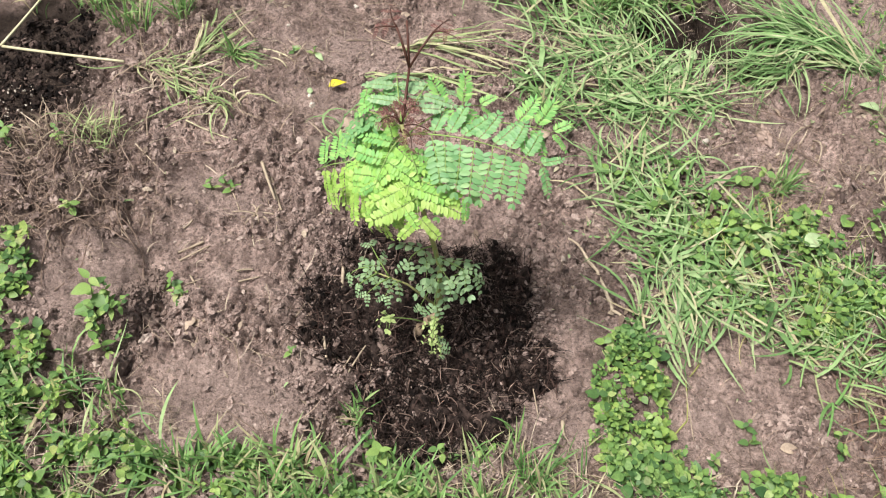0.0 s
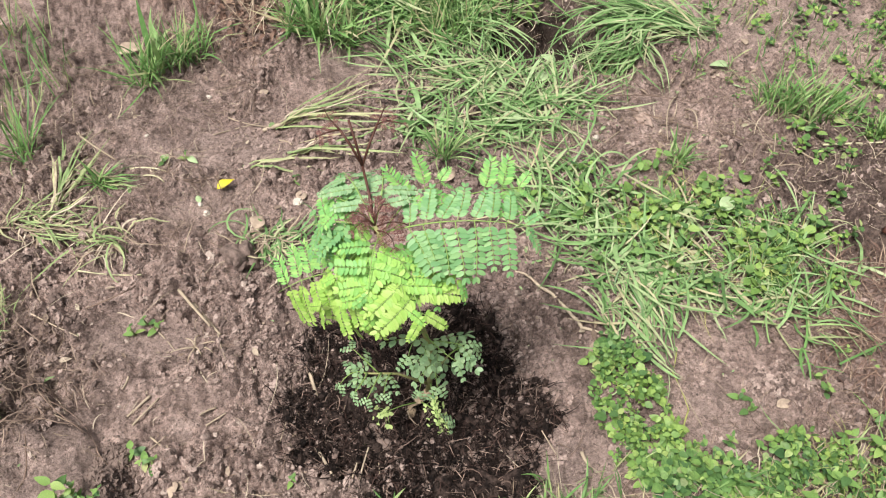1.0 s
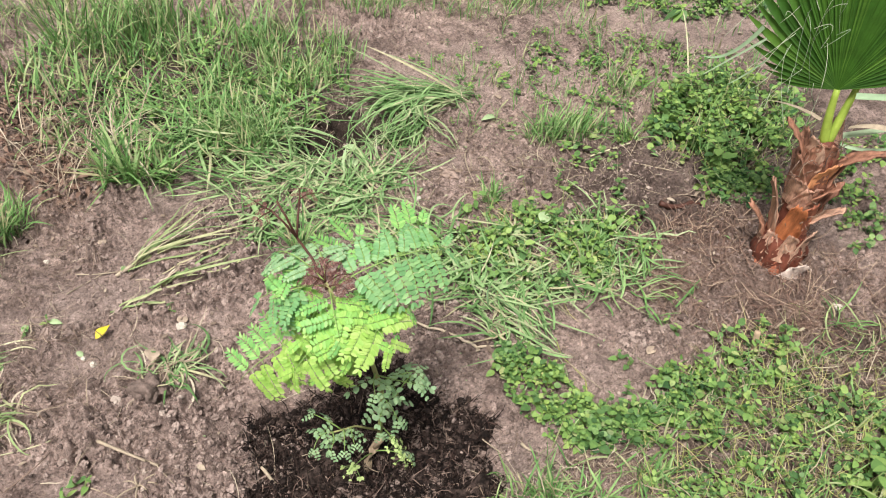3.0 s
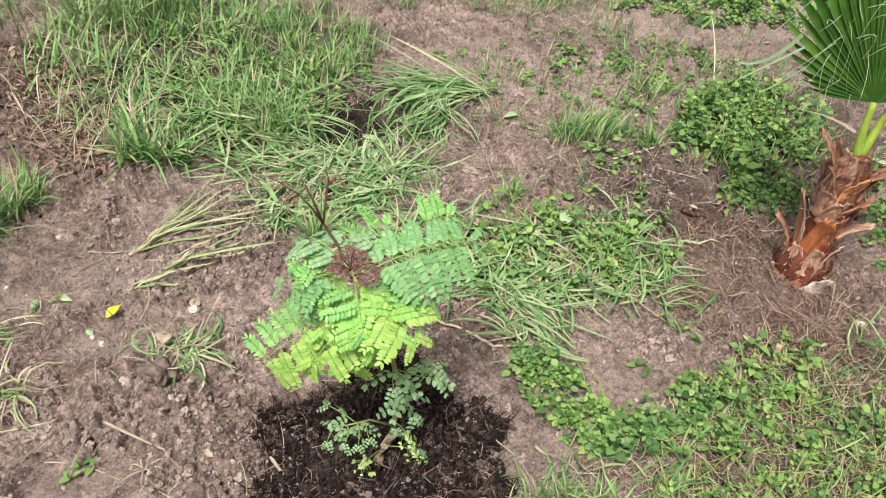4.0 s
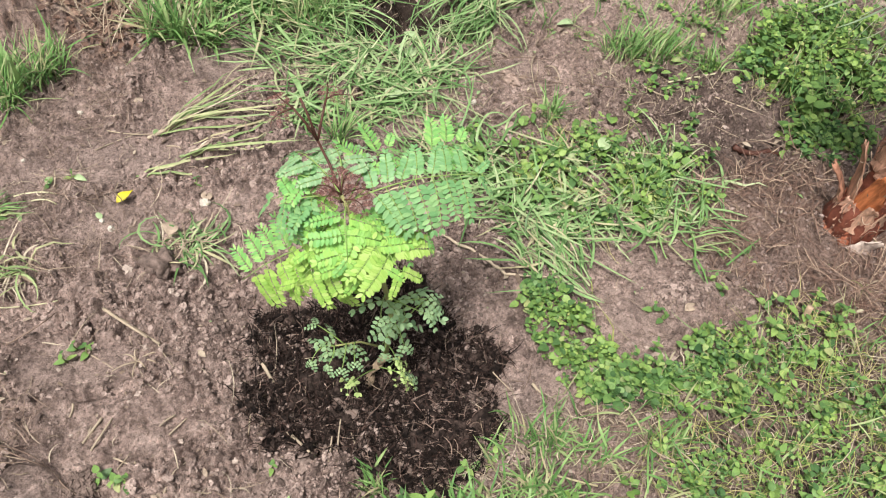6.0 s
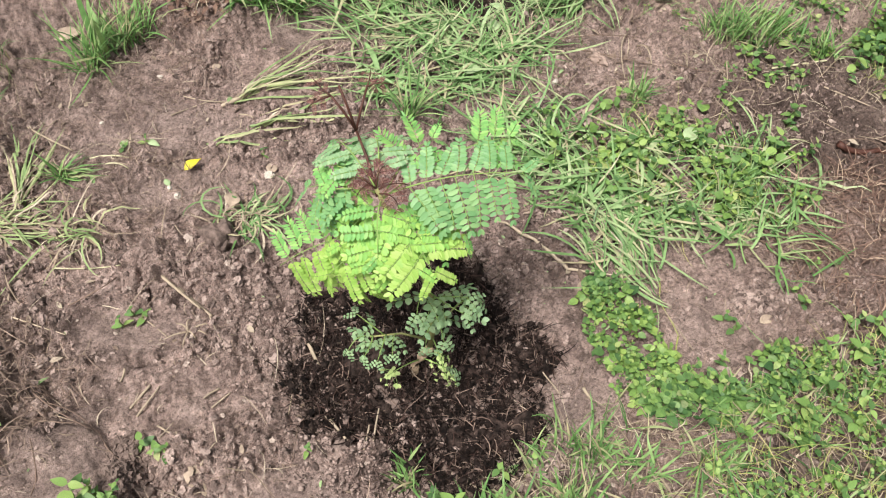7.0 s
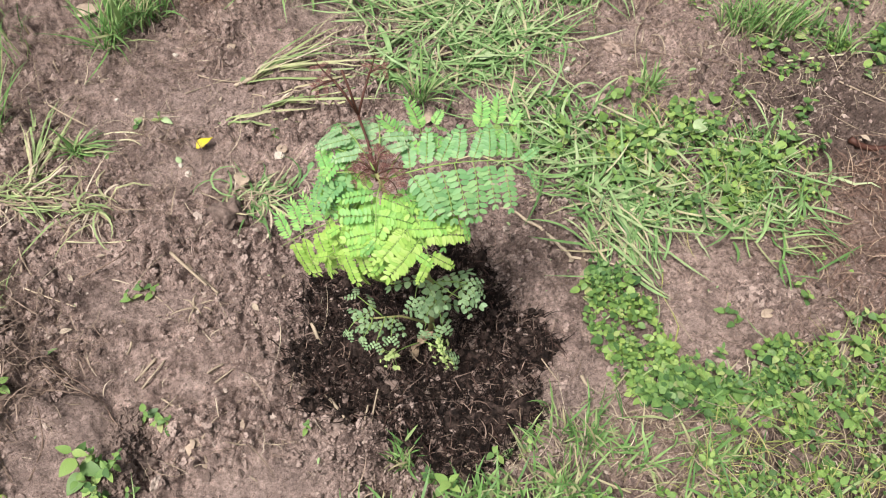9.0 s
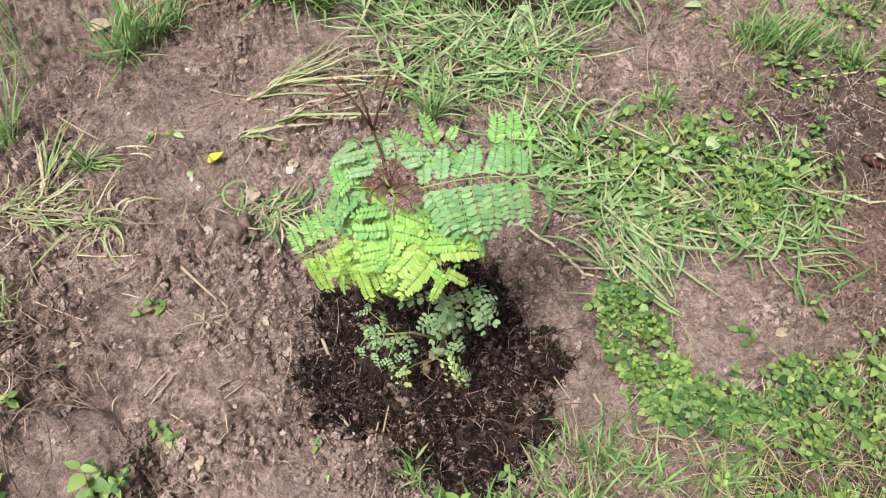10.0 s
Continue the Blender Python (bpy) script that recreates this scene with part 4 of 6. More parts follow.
def ribbon(pts, width, mat):
    """A folded leaf strip along some points, tapering to its end."""
    n = len(pts)
    v, f = [], []
    for k, p in enumerate(pts):
        d = (Vector(pts[min(n - 1, k + 1)]) - Vector(pts[max(0, k - 1)])).normalized()
        side = d.cross(Vector((-0.5, -0.3, 0.8))).normalized()
        low = side.cross(d) * -0.25
        w = width * (1 - 0.8 * (k / (n - 1)) ** 2)
        v += [Vector(p) + side * w / 2, Vector(p) + low * w, Vector(p) - side * w / 2]
    for k in range(n - 1):
        q = 3 * k
        f += [(q, q + 3, q + 4, q + 1), (q + 1, q + 4, q + 5, q + 2)]
    return mesh_from("leaf_strip", v, f, mat)


for a, b, sag, wd, seed in [((0.03, -0.02, 0.375), (0.14, -0.24, 0.50), -0.01, 0.016, 1), ((0.02, -0.03, 0.36), (0.12, -0.20, 0.43), -0.02, 0.009, 2), ((0.0, -0.02, 0.482), (0.16, -0.30, 0.56), 0.0, 0.016, 3),
                            ((-0.10, 0.24, 0.56), (-0.12, 0.38, 0.44), -0.02, 0.012, 4), ((-0.10, 0.22, 0.54), (-0.14, 0.35, 0.41), -0.01, 0.007, 5), ((-0.09, 0.20, 0.50), (-0.10, 0.29, 0.40), -0.01, 0.006, 6)]:
    part("leaf_strip", ribbon(curve_points(a, b, sag, 0.010, 9, random.Random(seed)), wd, PALESTRIP), palm, "pale grey-green folded leaf strip")
for k, (az, el, ln, wd) in enumerate([(104, 14, 0.26, 0.024), (-75, 25, 0.13, 0.022)]):
    a = radians(az)
    v, f = blades(np.array([[0.0, 0.0]]), 0.0, ln, wd, 0.02 if k == 0 else 0.35, 0.7, 0.1, 0.0, 8, -9)
    part("dry_stalk", mesh_from("dry_stalk", v - v[0], f, STRAW), palm, "pale dry leaf stalk", pose(0.035 * math.cos(a), 0.035 * math.sin(a), 0.405, 0, -el * 0.4, az))
rf = random.Random(3)
fv, ff = [], []
for k in range(120):
    a, z = rf.uniform(0, 6.28), rf.uniform(0.02, 0.37)
    r0 = float(np.interp(z, [0, 0.05, 0.10, 0.14, 0.42], [0.078, 0.078, 0.060, 0.048, 0.045]))
    p = Vector((r0 * math.cos(a), r0 * math.sin(a), z))
    v, f = tube(curve_points(p, p + Vector((rf.uniform(-0.02, 0.03) * math.cos(a) + rf.uniform(-0.03, 0.03), rf.uniform(-0.02, 0.03) * math.sin(a) + rf.uniform(-0.03, 0.03), rf.uniform(-0.05, 0.06))), 0, 0.012, 4, rf), 0.0011, 4)
    k0 = len(fv)
    fv += v
    ff += [tuple(q + k0 for q in face) for face in f]
part("fibre_tuft", mesh_from("fibre_tuft", fv, ff, REDFIBRE), palm, "loose frayed trunk fibres")["kind"] = "stuff"
torn = boot_mesh(0.075, 0.085, 0.012, 9, PALETORN)
part("boot", torn, palm, "pale torn leaf base", pose(-0.034, -0.080, -0.006, 0, 0, 247) @ pose(0, 0, 0, -28, 6, 0))
r = random.Random(4)
tv, tf = [], []
for k in range(46):
    a = radians(r.uniform(85, 165))
    d = r.uniform(0.12, 0.30)
    s = Vector((0.05 + d * math.cos(a), d * math.sin(a), r.uniform(0.46, 0.72)))
    e = s + Vector((r.uniform(-0.10, 0.08), r.uniform(-0.08, 0.08), r.uniform(-0.16, -0.02)))
    v, f = tube(curve_points(s, e, r.uniform(-0.02, 0.03), 0.03, 6, r), 0.0007, 4)
    k0 = len(tv)
    tv += v
    tf += [tuple(q + k0 for q in face) for face in f]
part("thread_tuft", mesh_from("thread_tuft", tv, tf, THREAD), palm, "curly pale leaf threads")["kind"] = "stuff"

# ---- grass ----
N = rng.normal
U = lambda lo, hi, n: lo + (hi - lo) * rng.random(n)


def standing(n, cx, cy, rx, ry, rot, lo, hi, patchy=0.0, seed=0, width=0.004, lean=0.35):
    xy = pick(n, cx, cy, rx, ry, rot, patchy, seed)
    return blades(xy, rng.random(n) * 6.28, U(lo, hi, n), width * U(0.6, 1.3, n), 1.45 - np.abs(N(0, lean, n)), np.abs(N(0.5, 0.5, n)), N(0, 0.3, n), -0.003, 6)


def lying(n, cx, cy, rx, ry, rot, lo, hi, along, spread=0.5, patchy=0.0, seed=0, width=0.0056, lift=0.25, z0=0.004):
    xy = pick(n, cx, cy, rx, ry, rot, patchy, seed)
    flip = rng.random(n) < 0.25
    return blades(xy, radians(along) + N(0, spread, n) + np.pi * flip, U(lo, hi, n), width * U(0.35, 1.35, n), np.abs(N(0.05, lift, n)), N(0.45, 0.4, n), N(0, 0.85, n), z0 + 0.02 * rng.random(n), 6)


v, f = joined([standing(1400, 0.14, 2.85, 0.56, 0.48, -25, 0.04, 0.16, 0.43, 201, 0.0066, 0.6), standing(170, 0.35, 3.10, 0.40, 0.25, -25, 0.12, 0.26, 0.3, 203, 0.0055),
               standing(300, 0.08, 3.25, 0.24, 0.22, 0, 0.18, 0.36, width=0.0055), standing(800, 1.25, 2.98, 0.60, 0.20, -30, 0.04, 0.13, 0.45, 205), standing(300, -0.35, 3.45, 0.40, 0.25, 0, 0.08, 0.25, 0.4, 206), standing(500, 0.55, 2.75, 0.25, 0.22, 0, 0.05, 0.13, 0.4, 207),
               lying(420, 0.14, 2.62, 0.42, 0.25, -20, 0.08, 0.24, 150, 1.4, 0.3, 209)])
stuff("fallen_blades", *lying(130, 0.22, 2.45, 0.20, 0.09, -10, 0.12, 0.30, 155, 0.55, 0.0, 0, 0.0085, 0.2), CUTGRASS, "broad bluish green blades fallen along the grass edge", "cut grass")
stuff("grass_bed", v, f, GRASS, "thick bed of tall green grass with some dry blades", "grass")
v, f = joined([standing(60, -0.19, 2.45, 0.05, 0.05, 0, 0.06, 0.18, lean=0.6, width=0.005), standing(70, -0.08, 2.38, 0.05, 0.03, 0, 0.06, 0.18, lean=0.7, width=0.006), standing(200, 0.22, 2.42, 0.12, 0.09, 0, 0.07, 0.22, 0.3, 211, lean=0.7)])
stuff("grass_edge_tufts", v, f, GRASS, "leaning green grass tufts at the edge of the bed", "grass")
v, f = joined([lying(150, 0.22, 2.02, 0.25, 0.12, 5, 0.06, 0.24, 10, 0.8, 0.36, 221), lying(60, 0.25, 2.05, 0.25, 0.14, 5, 0.04, 0.12, 10, 1.6, 0.3, 222, 0.011), lying(190, 0.24, 2.22, 0.22, 0.13, 0, 0.06, 0.24, 150, 0.8, 0.3, 223),
               lying(200, 0.40, 2.05, 0.18, 0.10, 0, 0.06, 0.18, 100, 1.0, 0.3, 225)])
stuff("cut_grass_swath", v, f, CUTGRASS, "cut pale green grass strewn over the soil", "cut grass")
v, f = joined([lying(210, 0.44, 1.68, 0.20, 0.17, -40, 0.06, 0.20, 120, 1.0, 0.3, 227), lying(230, 0.60, 1.52, 0.24, 0.17, -30, 0.04, 0.16, -40, 1.3, 0.42, 229), lying(110, 0.58, 1.54, 0.24, 0.17, -30, 0.04, 0.11, -40, 1.6, 0.4, 228, 0.011), lying(90, 0.47, 1.36, 0.09, 0.12, 0, 0.06, 0.18, 100, 0.6)])
v2, f2 = joined([lying(110, 0.86, 1.42, 0.13, 0.15, 0, 0.05, 0.17, 60, 1.4), standing(150, 0.84, 1.46, 0.14, 0.15, 0, 0.03, 0.09, 0.3, 230)])
v, f = joined([(v, f), (v2, f2)])
stuff("cut_grass_heap", v, f, CUTGRASS, "cut grass heaped among green weeds", "cut grass")
xy = pick(150, 0.90, 2.33, 0.13, 0.08, -30)
k = len(xy)
v, f = joined([blades(xy, radians(160) + N(0, 0.30, k), U(0.14, 0.40, k), 0.0070 * U(0.5, 1.3, k), np.abs(N(0.25, 0.15, k)), N(0.75, 0.4, k), N(0.3, 0.7, k), 0.02 * rng.random(k), 8),
               lying(130, 0.70, 2.25, 0.10, 0.06, 0, 0.10, 0.22, 235, 0.5)])
stuff("cut_grass_bundle", v, f, CUTGRASS, "bundle of long cut grass lying by a dug hole", "cut grass")

v, f = joined([standing(620, -0.68, 0.78, 0.28, 0.20, -30, 0.02, 0.075, 0.40, 231), standing(760, -0.10, 0.835, 0.36, 0.085, 0, 0.03, 0.11, 0.34, 233, 0.005, 0.6), lying(90, -0.62, 0.80, 0.30, 0.15, -25, 0.05, 0.16, 20, 1.6, width=0.005),
               standing(70, 0.22, 0.97, 0.14, 0.08, 20, 0.03, 0.10, 0.4, 235), standing(330, 0.72, 0.75, 0.55, 0.25, 5, 0.03, 0.10, 0.52, 237), lying(190, 0.75, 0.80, 0.55, 0.25, 5, 0.04, 0.15, 40, 1.6, 0.3, 239, 0.004),
               lying(40, 0.82, 1.28, 0.12, 0.14, 0, 0.05, 0.14, 40, 1.6, 0.4, 241)])
stuff("short_grass", v, f, GRASS, "short grass growing among the weeds", "grass")
v, f = joined([standing(260, 1.66, 1.72, 0.34, 0.24, 10, 0.05, 0.16, 0.4, 242), standing(700, 2.2, 2.2, 1.0, 0.5, -25, 0.03, 0.12, 0.5, 243), standing(600, 1.45, 2.15, 0.65, 0.40, -20, 0.02, 0.07, 0.5, 244), standing(1100, 1.9, 3.6, 1.6, 0.7, -25, 0.05, 0.16, 0.42, 245), standing(700, -1.3, 2.3, 0.5, 0.35, 0, 0.04, 0.16, 0.5, 247)])
stuff("far_grass", v, f, GRASS, "scattered short grass farther off", "grass")


def tuft(cx, cy, n, lo, hi, label, lean=0.45, r=0.02, mat=None, width=0.0045):
    v, f = standing(n, cx, cy, r, r, 0, lo, hi, lean=lean, width=width)
    o = np.array(G(cx, cy))
    ob = tagged(new("grass_tuft", mesh_from("grass_tuft", v - o, f, mat or GRASS)), label, "grass tuft", group="grass tufts")
    ob.location = o
    return ob


for cx, cy, n, lo, hi, r in [(-0.61, 2.27, 70, 0.06, 0.20, 0.04), (-0.70, 1.91, 26, 0.04, 0.10, 0.015), (0.71, 1.80, 55, 0.04, 0.10, 0.03), (1.12, 1.93, 110, 0.06, 0.15, 0.07),
                             (1.28, 1.82, 40, 0.05, 0.13, 0.04), (-0.12, 1.005, 22, 0.03, 0.065, 0.022), (-0.52, 2.36, 50, 0.06, 0.16, 0.04), (0.12, 1.88, 40, 0.07, 0.16, 0.02),
                             (-1.00, 1.95, 60, 0.05, 0.14, 0.05), (-1.12, 2.00, 60, 0.05, 0.12, 0.05), (0.53, 0.97, 34, 0.04, 0.10, 0.03), (1.5, 2.05, 50, 0.05, 0.12, 0.06), (-0.88, 2.02, 40, 0.08, 0.2, 0.03), (-1.10, 2.06, 50, 0.06, 0.15, 0.04)]:
    tuft(cx, cy, n, lo, hi, "small green grass tuft rooted in bare soil", r=r)


def pulled_clump(cx, cy, along, n, lo, hi, label, spread=0.35, pale=0.5, wide=1.0, r=0.014, mat=None, root=False, curve=0.0):
    """An uprooted grass clump lying on its side, straw-coloured at the root."""
    xy = pick(n, cx, cy, r, 0.8 * r)
    xy = xy + np.outer(0.35 * lo * rng.random(n) ** 1.5, (math.cos(radians(along)), math.sin(radians(along))))
    ob = tagged(new("pulled_grass"), label, "pulled grass", group="pulled grass clumps")
    o = np.array(G(cx, cy))
    ob.location = o
    g = int(n * pale)
    if root:
        c, q = math.cos(radians(along)), math.sin(radians(along))
        rv, rf_ = tube([Vector((-0.030 * c, -0.030 * q, 0.008)), Vector((0, 0, 0.010)), Vector((0.05 * c, 0.05 * q, 0.012))], [0.0045, 0.0060, 0.0030], 7)
        part("root", mesh_from("root", rv, rf_, PALEROOT), ob, "pinkish pale root end")
    v, f = blades(xy[:g], radians(along) + N(0, spread, g), U(lo, hi, g), 0.0060 * wide * U(0.6, 1.2, g), np.abs(N(0.08, 0.10, g)), N(0.6, 0.4, g), N(curve, 0.22 + spread, g), 0.004, 7)
    part("blades", mesh_from("blades", v - o, f, mat or CUTGRASS), ob)
    g = n - g
    v, f = blades(xy[:g], radians(along) + N(0, spread * 1.3, g), U(lo * 0.4, hi * 0.8, g), 0.0050 * wide * U(0.6, 1.2, g), np.abs(N(0.08, 0.10, g)), N(0.6, 0.4, g), N(curve, 0.22 + spread, g), 0.004, 7)
    part("dry_blades", mesh_from("dry_blades", v - o, f, STRAW), ob, "dry straw-coloured blades and root end")
    return ob


pulled_clump(-0.285, 2.064, 16, 22, 0.14, 0.36, "uprooted grass clump with a pinkish root end", 0.16, 0.75, 1.1, 0.008, PALEGRASS, True, -0.45)
pulled_clump(-0.364, 1.931, -14, 5, 0.14, 0.24, "few long uprooted grass stems lying on mud", 0.10, 0.8, 1.1, 0.010, PALEGRASS, False, 0.5)
pulled_clump(-0.280, 1.968, -10, 7, 0.16, 0.32, "long pale uprooted grass stems lying on mud", 0.12, 0.8, 1.3, 0.010, PALEGRASS, False, 0.3)
pulled_clump(-0.86, 1.80, -12, 90, 0.05, 0.20, "uprooted tangled grass clump drying on bare soil", 0.9, 0.45, 0.75, 0.05, PALEGRASS)
pulled_clump(-0.66, 1.72, 160, 40, 0.06, 0.20, "tangle of pulled straw-coloured grass", 1.4, 0.4, 0.9, 0.05, PALEGRASS)
pulled_clump(-0.80, 1.84, 75, 22, 0.10, 0.24, "uprooted grass with long pale stems", 0.3, 0.5, 1.0, 0.014, PALEGRASS)
tuft(-0.90, 1.55, 80, 0.03, 0.09, "half-dead yellowish grass on the root bank", 0.7, 0.06, PALEGRASS, 0.0035)
tuft(-0.98, 1.49, 60, 0.03, 0.08, "dead brownish grass on the root bank", 0.8, 0.07, STRAW, 0.003)
pulled_clump(-0.35, 1.70, -40, 26, 0.07, 0.18, "small pulled grass beside a soil clod", 1.2, 0.5, 0.8, 0.035)
pulled_clump(-0.31, 1.655, 8, 50, 0.05, 0.15, "flattened green grass tuft beside a soil clod", 1.2, 0.7, 0.9, 0.05)
pulled_clump(0.84, 1.36, 160, 26, 0.08, 0.20, "pulled grass stems by the bare patch", 0.5, 0.7)
pulled_clump(0.48, 1.30, 95, 26, 0.08, 0.22, "pulled grass stems on trodden soil", 0.35, 0.7)

# ---- rootlets and straw strewn about ----
xy = np.concatenate([pick(850, -0.1, 1.5, 1.15, 1.0, 0, 0.45, 301), pick(1300, -0.93, 1.41, 0.26, 0.20, -35), pick(500, 0.75, 1.9, 0.35, 0.25, 20), pick(1100, 0.75, 0.85, 0.5, 0.3), pick(400, 0.1, 0.92, 0.4, 0.12), pick(700, -0.75, 2.15, 0.45, 0.35), pick(300, -0.62, 1.80, 0.30, 0.15)])
xy = xy[compost_mask(xy[:, 0], xy[:, 1]) < 0.5]
k = len(xy)
v, f = blades(xy, rng.random(k) * 6.28, 0.015 + 0.10 * rng.random(k) ** 3, 0.0007 + 0.0016 * rng.random(k) ** 2, N(0.1, 0.25, k), N(0.3, 0.5, k), N(0, 1.0, k), 0.003, 5, 0.0015)
stuff("rootlets", v, f, ROOTLET, "thin dry rootlets and straw bits strewn on soil", "rootlets")
xy = np.concatenate([pick(1050, 1.10, 1.20, 0.28, 0.30, 40, 0.25, 311), pick(500, -0.45, 2.75, 0.20, 0.45, 10), pick(380, 1.25, 0.92, 0.26, 0.2, 0, 0.42, 313)])
k = len(xy)
v, f = blades(xy, rng.random(k) * 6.28, U(0.02, 0.11, k), 0.0010 + 0.0018 * rng.random(k), N(0.1, 0.2, k), N(0.3, 0.3, k), N(0, 0.5, k), 0.003, 4, 0.002)
stuff("palm_fibre_litter", v, f, REDFIBRE, "reddish dry fibres fallen round the palm", "plant litter")

xy = np.concatenate([pick(900, 1.3, 2.3, 1.1, 0.75, -20, 0.42, 305), pick(700, 0.2, 2.75, 0.6, 0.5), pick(500, 1.3, 1.7, 0.5, 0.4), pick(260, 0.25, 2.1, 0.35, 0.18), pick(200, 0.55, 1.58, 0.3, 0.22), pick(240, 0.20, 0.95, 0.22, 0.07), pick(260, -0.58, 0.86, 0.22, 0.12), pick(1000, 0.72, 0.82, 0.48, 0.20), pick(170, -0.45, 1.45, 0.50, 0.50, 0, 0.42, 307), pick(200, -0.70, 2.1, 0.45, 0.35)])
k = len(xy)
v, f = blades(xy, rng.random(k) * 6.28, 0.02 + 0.12 * rng.random(k) ** 3, 0.0010 + 0.0019 * rng.random(k) ** 2, N(0.1, 0.25, k), N(0.3, 0.5, k), N(0, 1.0, k), 0.003, 5, 0.002)
stuff("dry_straw_bits", v, f, STRAW, "dry straw bits scattered over the farther soil", "straw")

# ---- broad-leaved weeds ----
LEAFSHAPE = ovate_rows(1, 0.76, 0.14, 0.16, 4, 0.74, 0.75)


# places in the weeds where soil lies bare
BARE = [(0.395, 0.925, 0.075, 0.050, -25), (1.17, 0.90, 0.17, 0.25, 10), (0.56, 0.88, 0.055, 0.030, 10), (0.70, 0.80, 0.045, 0.030, 0), (0.30, 0.86, 0.07, 0.05, 0), (0.83, 0.86, 0.035, 0.025, 0)]


def bare(x, y):
    m = 0 * x
    for cx, cy, rx, ry, rot in BARE:
        m = np.maximum(m, blob(x, y, cx, cy, rx, ry, rot, 0.4, 0.4, 71))
    return m


def carpet(n, cx, cy, rx, ry, rot, lo, hi, high, patchy, seed):
    """Low leafy plants, each a whorl of seven leaves that grow smaller to its top."""
    k = max(1, n // 6)
    c = pick(k, cx, cy, rx, ry, rot, patchy, seed, 0.07)
    c = c[rng.random(k) > 0.96 * bare(c[:, 0], c[:, 1])]
    k = len(c)
    c = np.repeat(c, 7, 0)
    size, tall, head = (np.repeat(q, 7) for q in (lo * (hi / lo) ** rng.random(k), high * U(0.25, 1.0, k), rng.random(k) * 6.28))
    s = np.tile(np.arange(7) / 6, k)
    m = 7 * k
    head = head + s * 6 * 2.4 + N(0, 0.25, m)
    size = size * (1.15 - 0.55 * s) * U(0.75, 1.15, m)
    out = size * 0.35 * (1.1 - s)
    x, y = c[:, 0] + out * np.cos(head), c[:, 1] + out * np.sin(head)
    p = np.column_stack([x, y, ground_height(x, y) + 0.005 + tall * (0.2 + 0.8 * s)])
    return scatter_shapes(LEAFSHAPE, turn_mats(p, head, 0.05 + 0.35 * s + N(0, 0.38, m), N(0, 0.42, m), size))


v, f = joined([carpet(800, 0.72, 0.88, 0.46, 0.13, 8, 0.010, 0.024, 0.06, 0.45, 401), carpet(1000, 0.85, 0.68, 0.60, 0.22, 8, 0.009, 0.028, 0.06, 0.52, 403), carpet(700, 0.395, 1.14, 0.068, 0.19, 6, 0.010, 0.027, 0.06, 0.40, 405), carpet(560, 0.58, 0.985, 0.20, 0.055, 4, 0.010, 0.029, 0.065, 0.42, 406)])
v2, f2 = joined([carpet(1050, 0.80, 0.76, 0.58, 0.24, 8, 0.006, 0.014, 0.04, 0.50, 402), carpet(420, 0.40, 1.08, 0.09, 0.20, 8, 0.006, 0.014, 0.025, 0.48, 404)])
v, f = joined([(v, f), (v2, f2)])
stuff("weed_carpet", v, f, WEED, "low carpet of small green broad-leaved weeds", "weeds")
xy = np.concatenate([pick(1100, 0.80, 0.78, 0.50, 0.24, 8), pick(160, 0.70, 1.54, 0.24, 0.18, -30), pick(260, 1.66, 1.70, 0.34, 0.24, 10)])
xy = xy[rng.random(len(xy)) > 0.8 * bare(xy[:, 0], xy[:, 1])]
k = len(xy)
v, f = blades(xy, rng.random(k) * 6.28, U(0.03, 0.12, k), U(0.0010, 0.0020, k), N(0.6, 0.4, k), N(0.6, 0.5, k), N(0, 0.7, k), 0.0, 5)
stuff("weed_stems", v, f, STALK, "thin yellow-green weed stems", "weeds")
v, f = joined([carpet(480, 0.70, 1.56, 0.22, 0.16, -30, 0.010, 0.032, 0.06, 0.35, 407), carpet(260, 0.88, 1.47, 0.13, 0.15, 0, 0.010, 0.028, 0.05, 0.35, 408), carpet(200, 0.44, 1.68, 0.18, 0.14, -30, 0.010, 0.028, 0.04, 0.35, 409)])
stuff("weed_carpet", v, f, WEED, "green weeds tangled with cut grass", "weeds")
v, f = joined([carpet(1500, 1.68, 1.74, 0.33, 0.22, 10, 0.014, 0.040, 0.13, 0.48, 411), carpet(500, 1.42, 1.45, 0.16, 0.10, 0, 0.012, 0.034, 0.05, 0.4, 412), carpet(900, 1.85, 1.15, 0.40, 0.30, 0, 0.012, 0.035, 0.06, 0.45, 413)])
stuff("weed_thicket", v, f, WEED, "dense leafy green weeds beside the palm", "weeds")
v, f = joined([carpet(2900, 2.42, 2.42, 0.62, 0.24, -22, 0.012, 0.034, 0.08, 0.42, 415), carpet(700, 1.55, 2.15, 0.45, 0.28, -20, 0.008, 0.026, 0.03, 0.56, 417), carpet(1300, 1.40, 2.20, 0.70, 0.40, -20, 0.006, 0.018, 0.02, 0.48, 416), carpet(260, 1.15, 1.85, 0.25, 0.16, -20, 0.008, 0.026, 0.03, 0.55, 418), carpet(500, 0.35, 2.75, 0.45, 0.3, -20, 0.010, 0.025, 0.10, 0.5, 419),
               carpet(350, -0.92, 1.10, 0.08, 0.12, 0, 0.012, 0.03, 0.04, 0.3, 421), carpet(1700, -0.72, 0.80, 0.32, 0.20, -30, 0.010, 0.034, 0.05, 0.36, 423), carpet(450, -0.12, 0.83, 0.34, 0.06, 0, 0.010, 0.026, 0.05, 0.40, 425)])
stuff("weed_carpet", v, f, WEED, "scattered low green weeds at the edges of the plot", "weeds")

